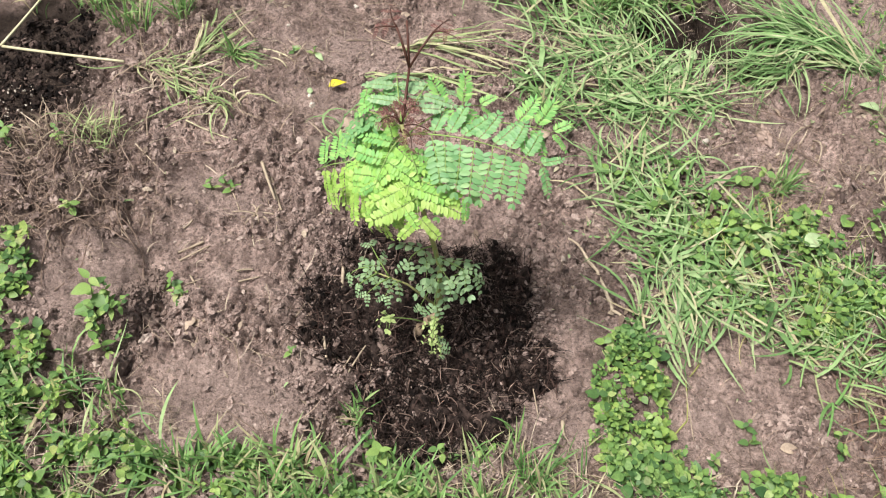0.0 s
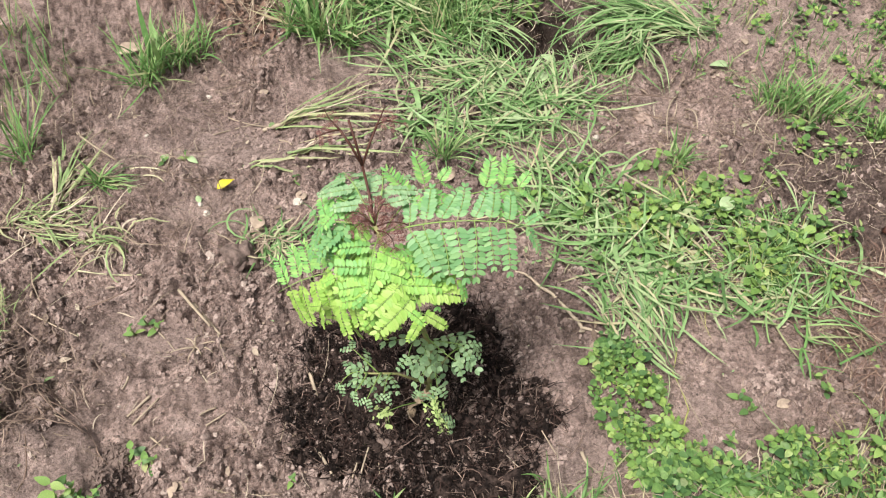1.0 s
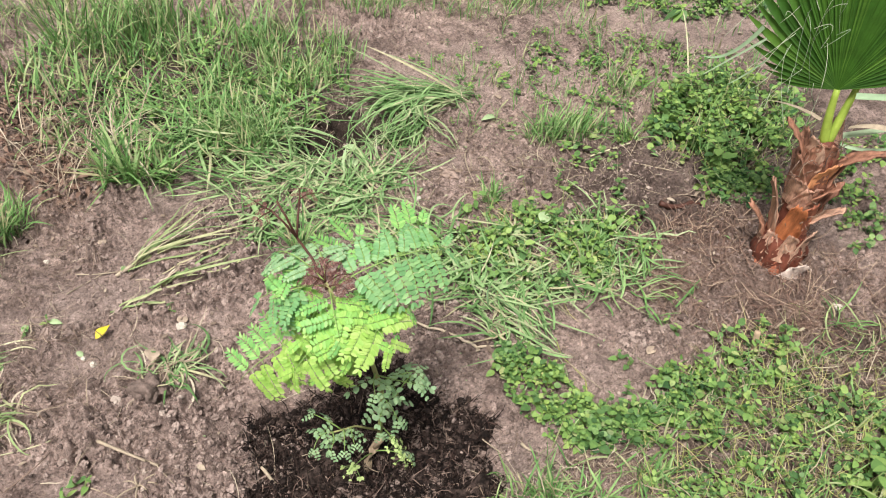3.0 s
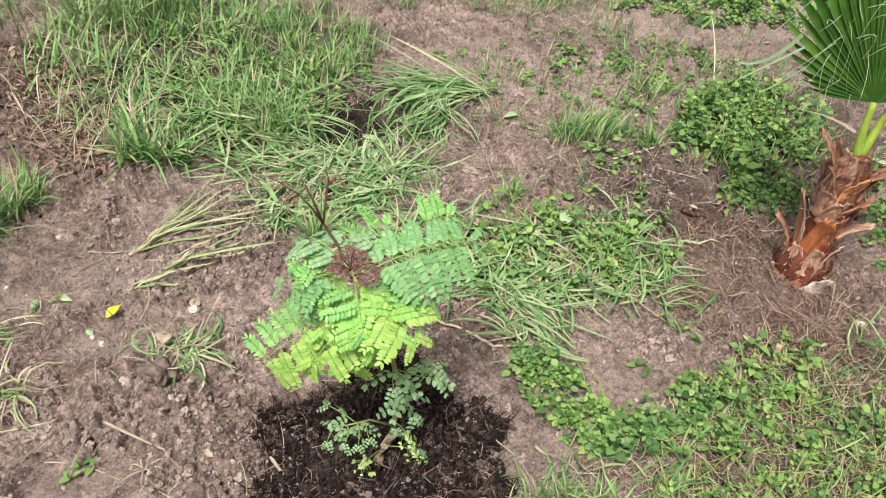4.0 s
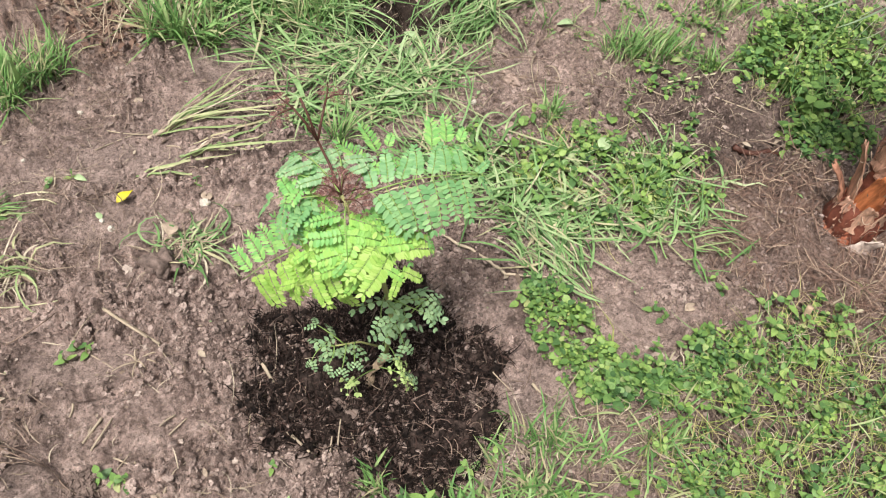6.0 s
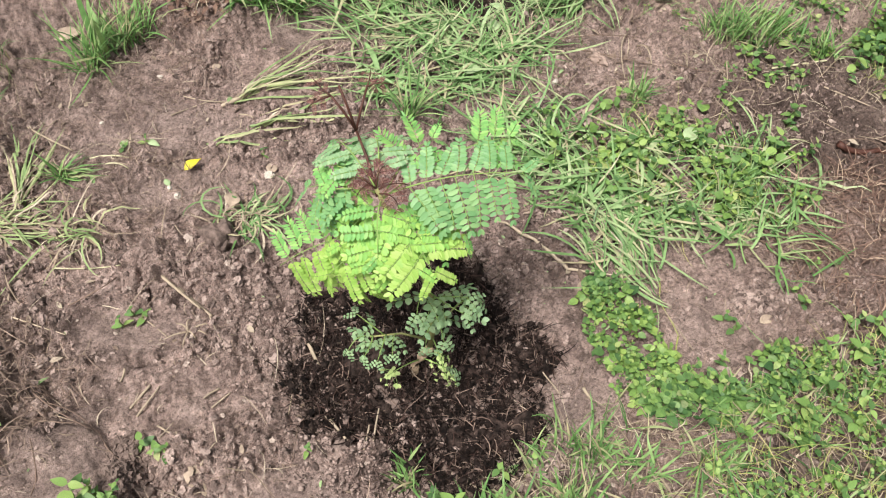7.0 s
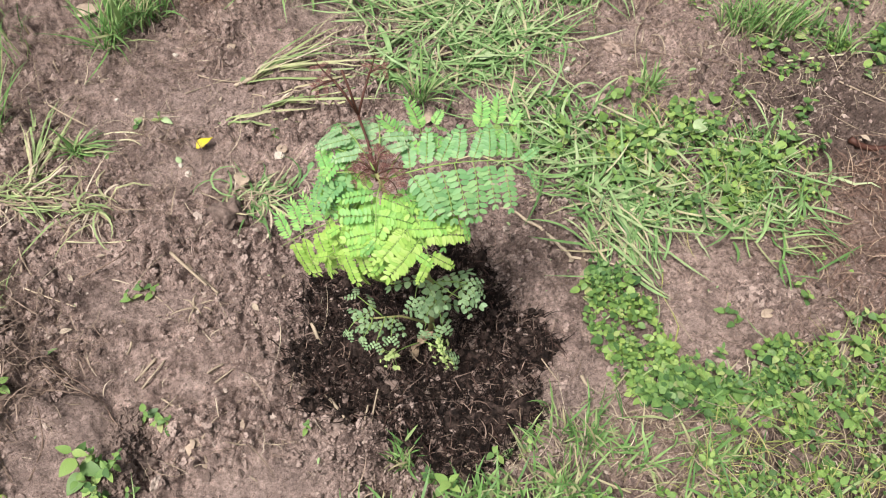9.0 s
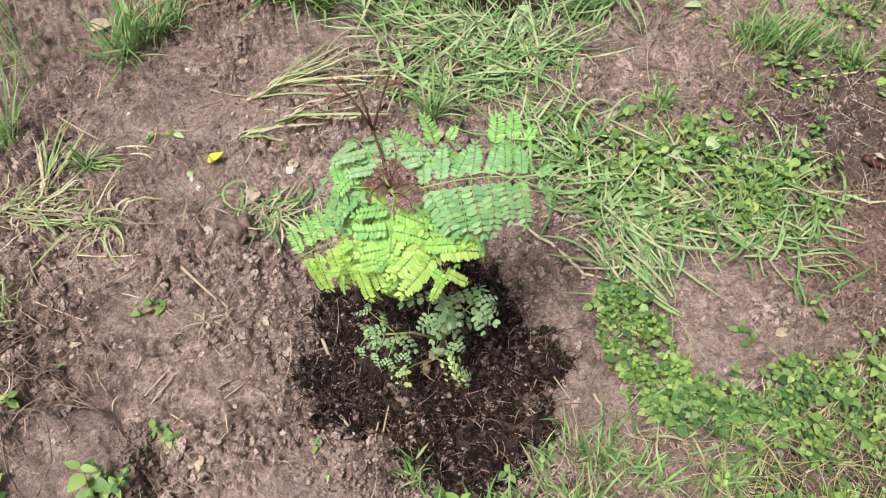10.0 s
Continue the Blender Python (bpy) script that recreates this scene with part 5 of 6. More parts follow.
CHIP = ovate_rows(1, 0.45, 0.3, 0.25, 3, 0.75)
xy = np.concatenate([pick(420, 1.25, 2.2, 1.0, 0.7, -20, 0.42, 431), pick(260, 0.75, 1.95, 0.4, 0.3), pick(340, 0.3, 2.1, 0.4, 0.2), pick(200, 0.6, 1.55, 0.3, 0.2), pick(260, -0.3, 1.6, 0.8, 0.7), pick(200, 0.6, 1.5, 0.35, 0.3), pick(160, 1.3, 1.1, 0.35, 0.35)])
xy = xy[compost_mask(xy[:, 0], xy[:, 1]) < 0.4]
k = len(xy)
p = np.column_stack([xy, ground_height(xy[:, 0], xy[:, 1]) + 0.004 + 0.006 * rng.random(k)])
v, f = scatter_shapes(CHIP, turn_mats(p, rng.random(k) * 6.28, N(0.05, 0.25, k), N(0, 0.3, k), 0.006 * 5.0 ** (rng.random(k) ** 1.8)))
stuff("leaf_litter", v, f, LITTER, "small dry and green leaf bits scattered on soil", "leaf litter")

xy = np.concatenate([pick(1100, -0.34, 2.80, 0.16, 0.42, 5), pick(350, -0.20, 2.50, 0.16, 0.10), pick(300, 0.10, 3.0, 0.5, 0.4)])
k = len(xy)
p = np.column_stack([xy, ground_height(xy[:, 0], xy[:, 1]) + 0.004 + 0.012 * rng.random(k)])
v, f = scatter_shapes(CHIP, turn_mats(p, rng.random(k) * 6.28, N(0.05, 0.35, k), N(0, 0.4, k), 0.010 * 4.0 ** (rng.random(k) ** 1.6)))
stuff("brown_litter", v, f, BROWNLITTER, "rotting red-brown leaf litter beside the grass bed", "leaf litter")
xy = np.concatenate([pick(70, -0.30, 2.65, 0.14, 0.25), pick(60, -0.15, 2.55, 0.12, 0.10)])
k = len(xy)
v, f = blades(xy, N(1.2, 1.2, k), U(0.10, 0.30, k), U(0.002, 0.004, k), N(0.7, 0.3, k), N(1.4, 0.4, k), N(0, 0.6, k), 0.0, 7)
stuff("dry_stems", v, f, STRAW, "arching dry grass stems over leaf litter", "straw")

leaf_meshes = [mesh_from("leaf", *ovate_rows(1, w, 0.16, d, 6, 0.72), WEED_OB) for w, d in ((0.60, 0.10), (0.68, 0.18), (0.54, 0.25))]


def weed_plant(seed, height, leaf, pairs):
    """An upright weed: a thin stem with crossed pairs of ovate leaves."""
    rnd = random.Random(seed)
    lean = Vector((rnd.uniform(-0.3, 0.3), rnd.uniform(-0.3, 0.3), 1)) * height
    pts = [Vector((0, 0, -0.005)), lean * 0.5 + Vector((rnd.uniform(-0.004, 0.004), 0, 0)), lean]
    v, f = tube(pts, [0.0016, 0.0013, 0.0008], 5)
    root = new("weed_plant", mesh_from("weed_plant", v, f, WEED_STEM))
    for k in range(pairs):
        s = 0.25 + 0.75 * k / max(1, pairs - 1)
        for q in range(2):
            a = math.degrees(rnd.uniform(-0.3, 0.3)) + 90 * (k % 2) + 180 * q
            size = leaf * (1.05 - 0.45 * s) * rnd.uniform(0.75, 1.15)
            part("leaf", rnd.choice(leaf_meshes), root, m=Matrix.Translation(lean * s) @ pose(0, 0, 0, rnd.uniform(-15, 15), rnd.uniform(-35, 12), a) @ Matrix.Scale(size, 4))
    return tagged(root, "small green broad-leaved weed growing in the soil", "weed", group="weeds")


kinds = [weed_plant(1, 0.045, 0.026, 3), weed_plant(2, 0.060, 0.022, 4), weed_plant(3, 0.030, 0.030, 2), weed_plant(4, 0.075, 0.030, 4), weed_plant(5, 0.025, 0.019, 2), weed_plant(6, 0.05, 0.034, 3), weed_plant(7, 0.085, 0.046, 4)]
spots = [(-0.67, 1.08, 3), (-0.64, 1.10, 0), (-0.66, 1.06, 1), (-0.65, 1.04, 3), (-0.62, 1.06, 3), (-0.63, 1.02, 5), (-0.69, 1.10, 1), (-0.56, 1.19, 2), (-0.54, 1.17, 4), (-0.83, 1.30, 2), (-0.08, 0.95, 3), (-0.06, 0.93, 5), (0.07, 0.96, 0), (0.13, 0.99, 2), (-0.29, 1.11, 4), (-0.56, 1.50, 4),
         (-0.56, 1.98, 4), (-0.51, 1.98, 4), (0.98, 1.61, 4), (1.03, 1.60, 2), (1.32, 1.44, 5), (0.62, 1.15, 4), (0.93, 1.19, 2), (0.88, 1.22, 4), (1.02, 1.02, 0), (1.07, 0.80, 3), (1.00, 0.68, 5), (0.95, 0.66, 5),
         (1.06, 1.75, 2), (1.34, 1.76, 5), (1.42, 1.50, 5), (1.40, 1.53, 3), (0.66, 1.74, 0), (0.72, 1.66, 5), (0.76, 1.68, 3), (-0.95, 1.48, 0), (-1.08, 1.47, 5), (-1.10, 1.50, 5), (-0.24, 1.86, 4)]
regions = [(20, 0.395, 1.13, 0.070, 0.17, 5), (16, 0.45, 1.00, 0.09, 0.05, 0), (34, 0.74, 0.93, 0.36, 0.07, 8), (34, 0.88, 0.74, 0.42, 0.18, 8), (18, 0.95, 0.62, 0.14, 0.10, 30), (30, 0.72, 1.58, 0.20, 0.13, -30), (44, 1.66, 1.70, 0.34, 0.24, 10), (16, 1.85, 1.2, 0.25, 0.25, 0), (10, 0.48, 1.62, 0.12, 0.15, 0)]
for n, cx, cy, rx, ry, rot in regions:
    for q, (x, y) in enumerate(pick(n, cx, cy, rx, ry, rot)):
        if bare(x, y) > 0.5:
            continue
        spots.append((x, y, ((0, 4, 2, 1, 2, 4) if rx < 0.1 else (6, 3, 6, 5, 6, 1) if n == 18 else (0, 1, 3, 5, 6, 1) if cx > 1.5 else (0, 1, 3, 5, 2, 1))[q % 6]))
r = random.Random(9)
for k, (x, y, kind) in enumerate(spots):
    m = Matrix.Translation(G(x, y)) @ pose(0, 0, 0, r.uniform(-12, 12), r.uniform(-12, 12), r.uniform(0, 360)) @ Matrix.Scale(r.uniform(0.8, 1.2), 4)
    if k < len(kinds):
        kinds[k].matrix_basis = m
    else:
        copy_thing(kinds[kind], m)


# ---- small things on the ground ----
def lump(name, x, y, rx, ry, rz, mat, label, category, seed, turn=0, sink=0.35, rough=0.6):
    v, f = lump_shape(4, rough, seed)
    ob = tagged(new(name, mesh_from(name, v * np.array([rx, ry, rz]), f, mat)), label, category)
    ob.matrix_basis = Matrix.Translation(G(x, y, rz * (1 - 2 * sink))) @ pose(0, 0, 0, 0, 0, turn)
    return ob


lump("soil_clod", -0.370, 1.632, 0.030, 0.036, 0.036, CLOD, "dark brown soil clod the size of a fist", "soil clod", 3, 20, 0.2)
lump("stone", 0.685, 1.985, 0.018, 0.030, 0.016, STONE, "pinkish grey stone lying on bare soil", "stone", 5, 25)
lump("stone", 0.565, 1.785, 0.034, 0.016, 0.014, STONE, "brown flat stone half sunk in soil", "stone", 6, 10)
for x, y, s, seed in [(0.53, 1.91, 0.009, 1), (0.49, 1.82, 0.010, 2), (1.24, 0.965, 0.013, 3), (-0.45, 2.20, 0.007, 4), (-0.60, 2.06, 0.006, 5), (-0.452, 1.792, 0.009, 6), (-0.466, 1.818, 0.007, 7), (-0.238, 1.785, 0.013, 8)]:
    lump("pebble", x, y, s, s * 0.8, s * 0.7, PEBBLE, "small pale pebble on the soil", "pebble", seed, 40 * seed, 0.35, 0.3)
lump("soil_clod", -0.115, 1.172, 0.030, 0.045, 0.018, CLOD, "greyish soil clod lying in the compost", "soil clod", 8, 30)
lump("soil_clod", -0.226, 1.098, 0.024, 0.016, 0.012, CLOD, "lump of brown soil at the compost edge", "soil clod", 9, 5)
lump("soil_clod", -0.043, 1.022, 0.016, 0.028, 0.016, CLOD, "greyish lump in the compost", "soil clod", 10, 5)
lump("soil_clod", 0.058, 1.113, 0.018, 0.014, 0.012, CLOD, "small greyish lump in the compost", "soil clod", 11, 5)
lump("soil_clod", 0.075, 1.215, 0.016, 0.016, 0.012, CLOD, "small grey lump in the compost", "soil clod", 12, 5)


def fallen_leaf(x, y, length, width, mat, label, turn, curl=0.2, tilt=6, up=0.006, fold=0.35):
    v, f = ovate_rows(length, width, fold, curl, 8, 0.75, 1.5 if fold > 0.5 else 0.8)
    ob = new("fallen_leaf", mesh_from("fallen_leaf", v, f, mat))
    sol = ob.modifiers.new("thickness", "SOLIDIFY")
    sol.thickness = 0.0006
    ob.matrix_basis = Matrix.Translation(G(x, y, up)) @ pose(0, 0, 0, tilt, -tilt, turn)
    return tagged(ob, label, "leaf")


fallen_leaf(-0.425, 1.848, 0.046, 0.021, YLEAF, "bright yellow folded fallen leaf on the mud", 22, 0.25, 20, 0.014, 0.9)
fallen_leaf(-0.340, 1.705, 0.044, 0.036, DRYLEAF, "curled tan dry leaf by a clod", 60, 0.45, 16, 0.024, 0.8)
fallen_leaf(-0.70, 2.40, 0.080, 0.045, DRYLEAF, "pale brown dry leaf near a grass tuft", 10, 0.1)
fallen_leaf(-0.50, 1.125, 0.034, 0.016, LITTER, "grey-brown dry leaf on bare soil", 50, 0.1, 3, 0.003)
fallen_leaf(-0.485, 1.08, 0.036, 0.013, LITTER, "brown dry leaf on bare soil", 100, 0.1, 3, 0.003)
fallen_leaf(0.30, 2.00, 0.055, 0.036, PALELEAF, "upturned pale green leaf on cut grass", -10, 0.1, 5, 0.03)
fallen_leaf(0.42, 2.13, 0.050, 0.034, PALELEAF, "upturned pale green leaf on cut grass", 30, 0.1, 5, 0.03)
fallen_leaf(0.50, 2.22, 0.050, 0.030, PALELEAF, "upturned pale green leaf on cut grass", 130, 0.1, 5, 0.03)
fallen_leaf(0.68, 1.115, 0.036, 0.020, DRYLEAF, "pinkish grey dry leaf on trodden soil", 10, 0.15)
fallen_leaf(1.04, 1.37, 0.050, 0.028, DRYLEAF, "tan dry leaf in the palm litter", 60, 0.3)
fallen_leaf(1.28, 1.47, 0.060, 0.030, DRYLEAF, "curled grey dry leaf", 120, 0.3)
fallen_leaf(0.12, 1.80, 0.050, 0.026, DRYLEAF, "tan dry leaf in the grass", 60, 0.3)
fallen_leaf(1.08, 2.24, 0.040, 0.022, DRYLEAF, "pale dry leaf on the path", 80, 0.3)
fallen_leaf(1.00, 2.05, 0.060, 0.030, PALELEAF, "pale green cut leaf on the soil", 140, 0.2)
fallen_leaf(0.74, 1.60, 0.055, 0.036, PALELEAF, "pale green leaf among weeds", 40, 0.2, 8, 0.05)


def stick(name, a, b, r0, r1, mat, label, category, lift=(0.0, 0.0), sag=0.0, wander=0.004, seed=0):
    rnd = random.Random(seed)
    p, q = G(*a, lift[0] + r0), G(*b, lift[1] + r1)
    pts = curve_points(p, q, sag, wander, 8, rnd)
    if name == "straw":
        over = max(0.0, sorted(G(w.x, w.y).z + r1 - w.z for w in pts)[-3])
        pts = [w + Vector((0, 0, over)) for w in pts]
    else:
        for w in pts[1:-1]:
            w.z = max(w.z, G(w.x, w.y).z + r1)
    v, f = tube(pts, [r0 + (r1 - r0) * k / 8 for k in range(9)], 6)
    o = pts[0].copy()
    v = [list(Vector(c) - o) for c in v]
    ob = new(name, mesh_from(name, v, f, mat))
    ob.location = o
    return tagged(ob, label, category)


for k, (a, b, r0, lift) in enumerate([((-0.24, 1.17), (-0.21, 1.10), 0.0035, (0.012, 0.006)), ((-0.17, 1.08), (-0.14, 1.14), 0.0022, (0.0, 0.035)), ((-0.185, 1.085), (-0.165, 1.12), 0.0022, (0.0, 0.03)), ((-0.04, 0.99), (0.0, 0.95), 0.003, (0.01, 0.004)),
                                      ((-0.24, 1.33), (-0.23, 1.28), 0.0045, (0.02, 0.004)), ((-0.59, 1.27), (-0.54, 1.32), 0.0026, (0.001, 0.001)), ((-0.45, 1.25), (-0.41, 1.27), 0.0022, (0.001, 0.001)), ((-0.48, 1.55), (-0.42, 1.45), 0.0040, (0.001, 0.004)),
                                      ((0.08, 1.17), (0.10, 1.12), 0.0016, (0.012, 0.01)), ((0.20, 1.15), (0.22, 1.09), 0.0018, (0.002, 0.002)), ((-0.29, 1.24), (-0.31, 1.20), 0.0016, (0.002, 0.002)), ((0.50, 1.20), (0.52, 1.10), 0.0014, (0.002, 0.002))]):
    stick("straw", a, b, r0, r0 * 0.7, STRAW, "short pale straw lying on the soil", "straw", lift, 0.0, 0.001, k)
for k, (a, b) in enumerate([((-0.77, 1.35), (-0.65, 1.23)), ((-0.65, 1.23), (-0.60, 1.16)), ((-0.79, 1.12), (-0.77, 1.30)), ((0.55, 2.05), (0.88, 1.98)), ((0.62, 2.02), (0.90, 1.83)), ((0.45, 1.72), (0.60, 1.74)), ((0.93, 0.99), (1.12, 0.90)),
                            ((1.13, 1.52), (1.27, 1.46)), ((0.86, 1.90), (0.98, 1.80)), ((1.20, 0.93), (1.42, 0.83)), ((1.25, 0.98), (1.5, 0.95)), ((0.66, 1.88), (0.80, 1.90))]):
    stick("root_strand", a, b, 0.0015, 0.0008, ROOTLET, "thin brown root strand lying on the soil", "root", (0.002, 0.002), 0.004, 0.018, 20 + k)
key = [(0.22, 1.51, 0.003), (0.265, 1.488, 0.008), (0.305, 1.455, 0.010), (0.322, 1.395, 0.007), (0.340, 1.350, 0.004), (0.380, 1.330, 0.007), (0.46, 1.305, 0.006)]
pts = []
for k in range(25):
    t = k / 24 * 6
    x, y, u = (float(np.interp(t, range(7), [q[c] for q in key])) for c in range(3))
    pts.append(G(x + 0.006 * math.sin(2.1 * t + 1), y + 0.006 * math.sin(1.7 * t), 0) * 1.0)
low = [sum(q.z for q in pts[max(0, k - 2):k + 3]) / len(pts[max(0, k - 2):k + 3]) for k in range(25)]
pts = [Vector((q.x, q.y, w + 0.010)) for q, w in zip(pts, low)]
v, f = tube(pts, [0.0016 + 0.0026 * math.sin(math.pi * min(1, 0.1 + k / 26)) + 0.0004 * math.sin(3 * k) for k in range(25)], 7)
tagged(new("bent_root", mesh_from("bent_root", v, f, PALEROOT)), "bent pale root lying across the bare soil", "root")
stick("stub", (0.925, 0.975), (0.935, 1.00), 0.009, 0.008, BARK, "short tan wooden stub standing in the weeds", "stub", (-0.01, 0.05), seed=40)
stick("bark_strip", (1.12, 1.51), (1.27, 1.46), 0.009, 0.006, DARKSTEM, "curved dark bark strip on the soil", "bark", (0.004, 0.010), -0.004, 0.02, 41)
stick("straw", (-0.92, 1.76), (-1.29, 1.80), 0.0032, 0.0040, PALESTEM, "long pale dry grass stem across the dug hole", "straw", (0.02, 0.05), 0.0, 0.008, 50)
stick("straw", (-1.295, 1.80), (-1.24, 2.02), 0.0040, 0.0028, PALESTEM, "pale bent grass stem beside the dug hole", "straw", (0.05, 0.05), 0.0, 0.008, 51)
for k, (x, y, a, b, c) in enumerate([(-0.612, 1.00, 0.016, 0.020, 0.018), (-0.600, 1.115, 0.015, 0.020, 0.016), (-0.640, 0.965, 0.018, 0.014, 0.013)]):
    lump("soil_clod", x, y, a, b, c, CLOD, "broken dark clod at the edge of a soil ledge", "soil clod", 20 + k, 50 * k, 0.4, 0.9)


# ---- small finds on the soil ----
for k, (a, b, r0, mat) in enumerate([((-0.603, 1.378), (-0.614, 1.352), 0.0026, STRAW), ((-0.559, 1.331), (-0.602, 1.292), 0.0032, STRAW), ((-0.430, 1.286), (-0.462, 1.271), 0.0026, STRAW), ((-0.508, 1.575), (-0.440, 1.470), 0.0040, STRAW),
                                     ((-0.554, 1.492), (-0.519, 1.440), 0.0016, STRAW), ((-0.803, 1.542), (-0.709, 1.483), 0.0017, PALEROOT), ((0.507, 1.140), (0.466, 1.073), 0.0018, STALK), ((0.529, 1.274), (0.499, 1.223), 0.0016, STALK), ((0.499, 1.223), (0.507, 1.140), 0.0015, STALK),
                                     ((0.268, 1.085), (0.274, 1.055), 0.0040, STRAW), ((-0.424, 1.448), (-0.408, 1.382), 0.0012, STRAW), ((-0.553, 1.212), (-0.524, 1.238), 0.0014, STRAW)]):
    stick("straw", a, b, r0, r0 * 0.7, mat, "thin pale straw lying on the soil", "straw", (0.001, 0.001), 0.0, 0.002, 70 + k)
for k, (a, b) in enumerate([((-0.772, 1.366), (-0.664, 1.250)), ((-0.818, 1.253), (-0.814, 1.121)), ((-0.86, 1.30), (-0.80, 1.19)), ((-0.93, 1.45), (-0.84, 1.33)), ((-1.02, 1.40), (-0.90, 1.28)), ((-0.70, 1.55), (-0.60, 1.60)), ((0.30, 0.95), (0.46, 0.90)), ((0.25, 0.90), (0.52, 0.86))]):
    stick("root_strand", a, b, 0.0018, 0.0010, ROOTLET, "thin brown root strand lying on the soil", "root", (0.004, 0.004), 0.006, 0.022, 120 + k)
star = tagged(new("dried_weed"), "dried star-shaped weed lying flat on bare soil", "weed")
star.location = G(-0.472, 1.429, 0.004)
for k, (a, ln) in enumerate([(10, 0.045), (75, 0.030), (130, 0.034), (185, 0.050), (245, 0.036), (300, 0.026), (335, 0.040)]):
    v, f = tube(curve_points((0, 0, 0.003), (ln * math.cos(radians(a)), ln * math.sin(radians(a)), 0.002), 0.006, 0.004, 6, random.Random(k)), [0.0026 - 0.0016 * q / 6 for q in range(7)], 6)
    part("stalk", mesh_from("stalk", v, f, STRAW), star)
fallen_leaf(-0.503, 1.141, 0.032, 0.020, DRYLEAF, "crumpled pinkish dry leaf scrap on soil", 250, 0.3, 10, 0.004)
fallen_leaf(-0.509, 1.107, 0.030, 0.014, DRYLEAF, "crumpled pinkish dry leaf scrap on soil", 280, 0.3, 8, 0.004)
fallen_leaf(0.686, 1.111, 0.030, 0.018, DRYLEAF, "pale curled leaf scrap at the gravelly edge", 20, 0.4, 12, 0.006)
for x, y, kind in [(-0.576, 1.513, 4), (-0.600, 1.490, 4), (-0.586, 1.210, 2), (-0.555, 1.186, 4), (-0.836, 1.304, 0), (-0.658, 1.112, 3), (-0.645, 1.095, 5), (0.625, 1.118, 4), (0.789, 1.151, 2), (0.805, 1.135, 0), (0.873, 1.065, 5), (0.900, 1.018, 5), (0.733, 1.022, 1), (0.554, 1.051, 3), (0.497, 0.992, 1), (0.650, 0.911, 5), (0.723, 0.886, 3), (0.574, 0.916, 0), (0.13, 1.00, 2), (0.105, 0.965, 0)]:
    copy_thing(kinds[kind], Matrix.Translation(G(x, y)) @ pose(0, 0, 0, r.uniform(-12, 12), r.uniform(-12, 12), r.uniform(0, 360)) @ Matrix.Scale(r.uniform(0.8, 1.15), 4))
v, f = joined([crumbs(420, 0.72, 1.165, 0.075, 0.055, 0.003, 0.009, 0.0, small[0], False), crumbs(60, 0.72, 1.165, 0.07, 0.05, 0.007, 0.013, 0.0, large[0], False)])
stuff("loose_crumbs", v, f, CRUMB, "pinkish loose crumbs at the corner of the bare patch", "soil", False)
for cx, cy, n, lo, hi, rr in [(0.231, 0.955, 60, 0.04, 0.10, 0.035), (0.453, 0.845, 60, 0.03, 0.09, 0.05), (-0.115, 1.010, 30, 0.03, 0.07, 0.022), (0.30, 0.90, 40, 0.03, 0.08, 0.04), (1.05, 1.96, 90, 0.05, 0.14, 0.06), (1.22, 1.91, 60, 0.04, 0.12, 0.05)]:
    tuft(cx, cy, n, lo, hi, "spreading green grass tuft in trodden soil", 0.7, rr)
for cx, cy, n, lo, hi, rr, w in [(-0.585, 2.315, 14, 0.10, 0.22, 0.025, 0.013), (-0.545, 2.335, 40, 0.04, 0.12, 0.045, 0.005), (-0.490, 2.395, 50, 0.05, 0.14, 0.06, 0.005), (-0.225, 2.395, 22, 0.07, 0.18, 0.025, 0.006), (-0.150, 2.400, 50, 0.10, 0.22, 0.030, 0.007)]:
    tuft(cx, cy, n, lo, hi, "light green grass tuft with broad leaning blades", 0.6, rr, None, w)
for x, y, ln, wd, mat, turn in [(-0.562, 1.978, 0.030, 0.018, PALELEAF, 60), (-0.501, 1.984, 0.032, 0.016, PALELEAF, -40), (-0.467, 1.819, 0.026, 0.014, PALELEAF, 100), (0.971, 2.123, 0.050, 0.034, PALELEAF, 160), (0.842, 1.698, 0.046, 0.034, WEED, 60),
                                (-0.232, 1.789, 0.034, 0.026, DRYLEAF, 80), (-0.315, 2.180, 0.028, 0.020, DRYLEAF, 40), (1.172, 1.883, 0.040, 0.020, YELLOWLEAF, -20), (0.79, 1.86, 0.034, 0.016, DRYLEAF, 10), (-0.638, 2.131, 0.020, 0.013, DRYLEAF, 10)]:
    fallen_leaf(x, y, ln, wd, mat, "small torn leaf scrap on the soil", turn, 0.25, 8, 0.006)
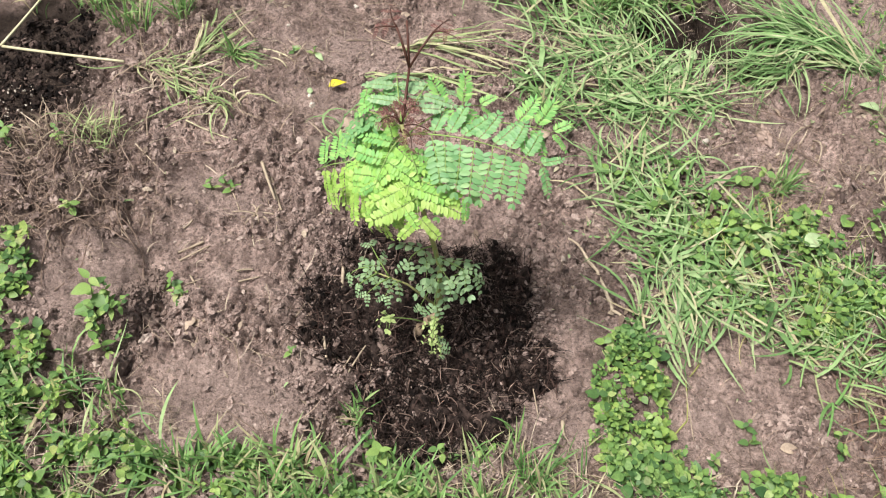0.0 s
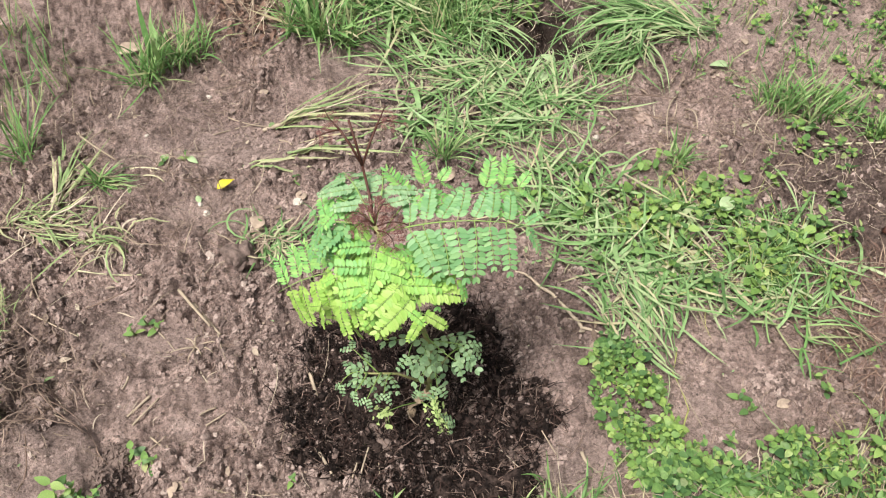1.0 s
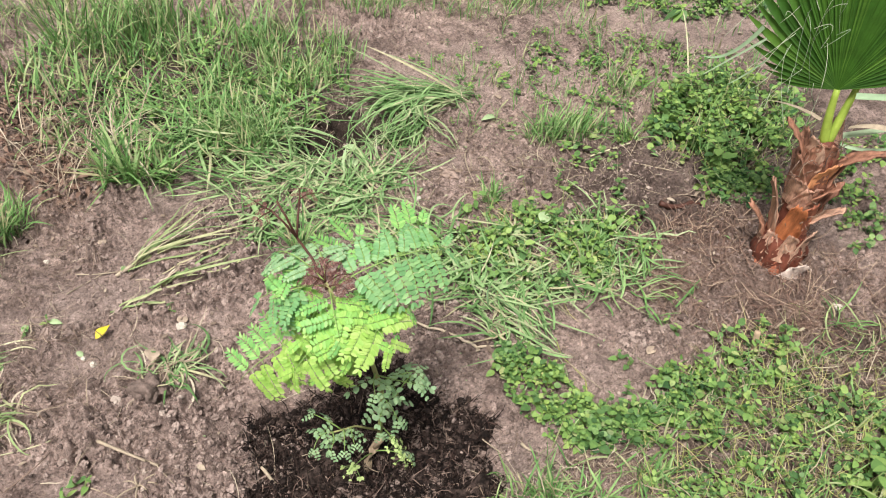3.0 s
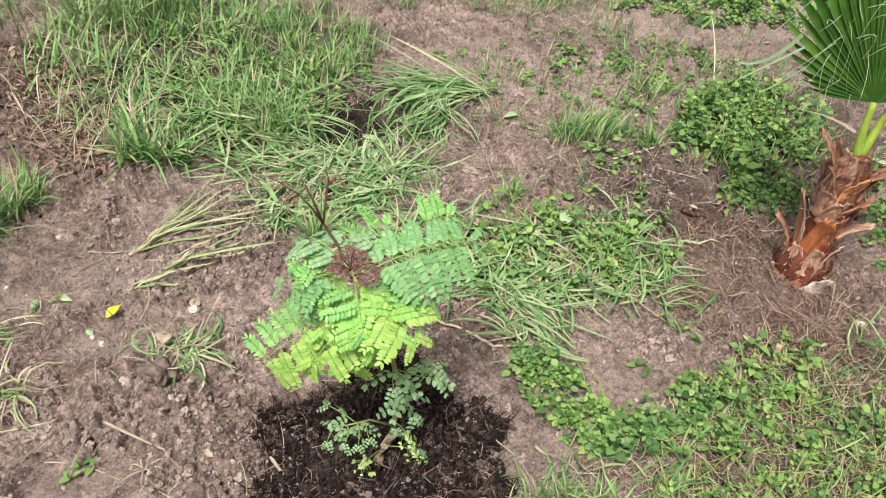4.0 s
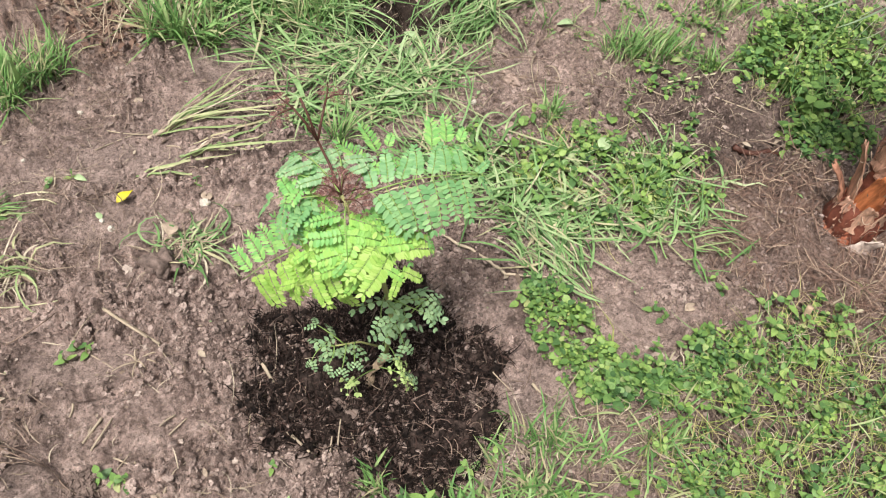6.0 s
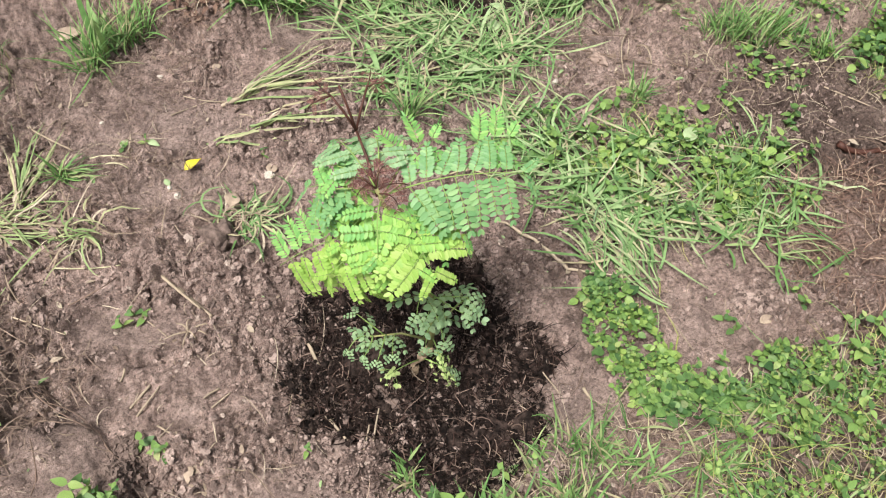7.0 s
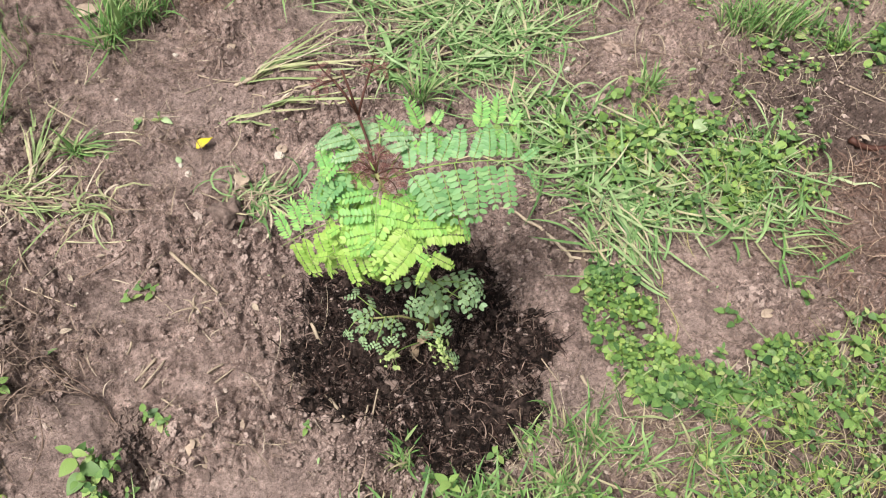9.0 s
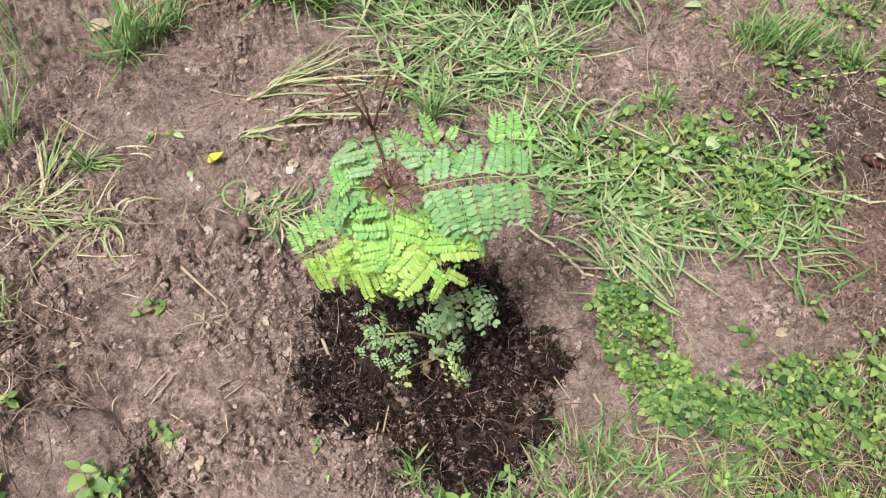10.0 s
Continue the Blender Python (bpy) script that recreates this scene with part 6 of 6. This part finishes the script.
for k, (a, b, r0, mat) in enumerate([((-0.636, 1.957), (-0.545, 1.932), 0.0024, PALESTEM), ((-0.600, 1.925), (-0.550, 1.893), 0.0020, PALESTEM), ((-0.765, 2.074), (-0.671, 1.991), 0.0030, STRAW), ((-0.75, 2.02), (-0.70, 2.09), 0.0018, STRAW), ((-0.722, 1.646), (-0.591, 1.631), 0.0018, PALESTEM), ((-0.400, 2.110), (-0.300, 2.060), 0.0018, STRAW), ((-0.440, 2.060), (-0.320, 2.075), 0.0016, STRAW), ((-0.275, 2.025), (-0.245, 2.000), 0.0020, STRAW),
                                     ((0.907, 1.925), (0.894, 1.873), 0.0020, STRAW), ((1.100, 1.796), (1.325, 1.790), 0.0030, PALESTEM), ((1.20, 1.70), (1.30, 1.60), 0.0022, STRAW), ((1.02, 1.80), (1.08, 1.74), 0.0022, STRAW), ((0.60, 1.93), (0.53, 1.88), 0.0020, STRAW), ((1.02, 1.00), (1.20, 1.02), 0.0030, STRAW)]):
    stick("straw", a, b, r0, r0 * 0.7, mat, "thin pale stem lying on the soil", "straw", (0.001, 0.001), 0.0, 0.008, 170 + k)
for k, (a, b) in enumerate([((0.803, 2.050), (0.716, 1.880)), ((0.804, 1.993), (0.806, 1.903)), ((0.66, 1.86), (0.79, 1.88)), ((1.00, 1.86), (0.96, 1.78)), ((-0.555, 1.242), (-0.520, 1.215))]):
    stick("root_strand", a, b, 0.0022, 0.0013, STRAW, "thin pale root strand lying on the soil", "root", (0.003, 0.003), 0.005, 0.018, 190 + k)
for x, y, kind, big in [(0.609, 1.790, 2, 1.2), (0.640, 1.800, 5, 1.0), (0.904, 1.724, 3, 0.9), (0.915, 1.700, 0, 1.0), (1.048, 1.623, 5, 1.0), (1.040, 1.600, 2, 1.0), (0.984, 1.637, 4, 1.0), (0.972, 1.527, 5, 1.2), (1.034, 1.513, 3, 1.0), (0.95, 1.50, 6, 0.9), (0.80, 1.60, 6, 0.8), (0.85, 1.55, 5, 1.2), (0.74, 1.62, 6, 0.8)]:
    copy_thing(kinds[kind], Matrix.Translation(G(x, y)) @ pose(0, 0, 0, r.uniform(-12, 12), r.uniform(-12, 12), r.uniform(0, 360)) @ Matrix.Scale(big, 4))
pulled_clump(-0.708, 1.923, -10, 30, 0.05, 0.12, "short green grass clump lying on bare soil", 0.35, 0.85, 0.8, 0.012, GRASS)
lump("stone", 2.46, 2.58, 0.060, 0.045, 0.040, PEBBLE, "pale grey stone among far weeds", "stone", 14, 20)
wilted = tagged(new("wilted_weed"), "wilted dark green weed with a bare pale stem", "weed")
wilted.location = G(1.743, 1.975)
v, f = tube(curve_points((0, 0, 0), (0.115, 0.20, 0.19), 0.03, 0.01, 8, random.Random(4)), [0.0035 - 0.0018 * q / 8 for q in range(9)], 6)
part("stem", mesh_from("stem", v, f, PALESTEM), wilted)
for k, (a, ln) in enumerate([(60, 0.07), (150, 0.08), (190, 0.06), (240, 0.05), (20, 0.06)]):
    part("leaf", leaf_meshes[k % 3], wilted, m=Matrix.Translation((0.115, 0.20, 0.19)) @ pose(0, 0, 0, 10, 28, a) @ Matrix.Scale(ln, 4))
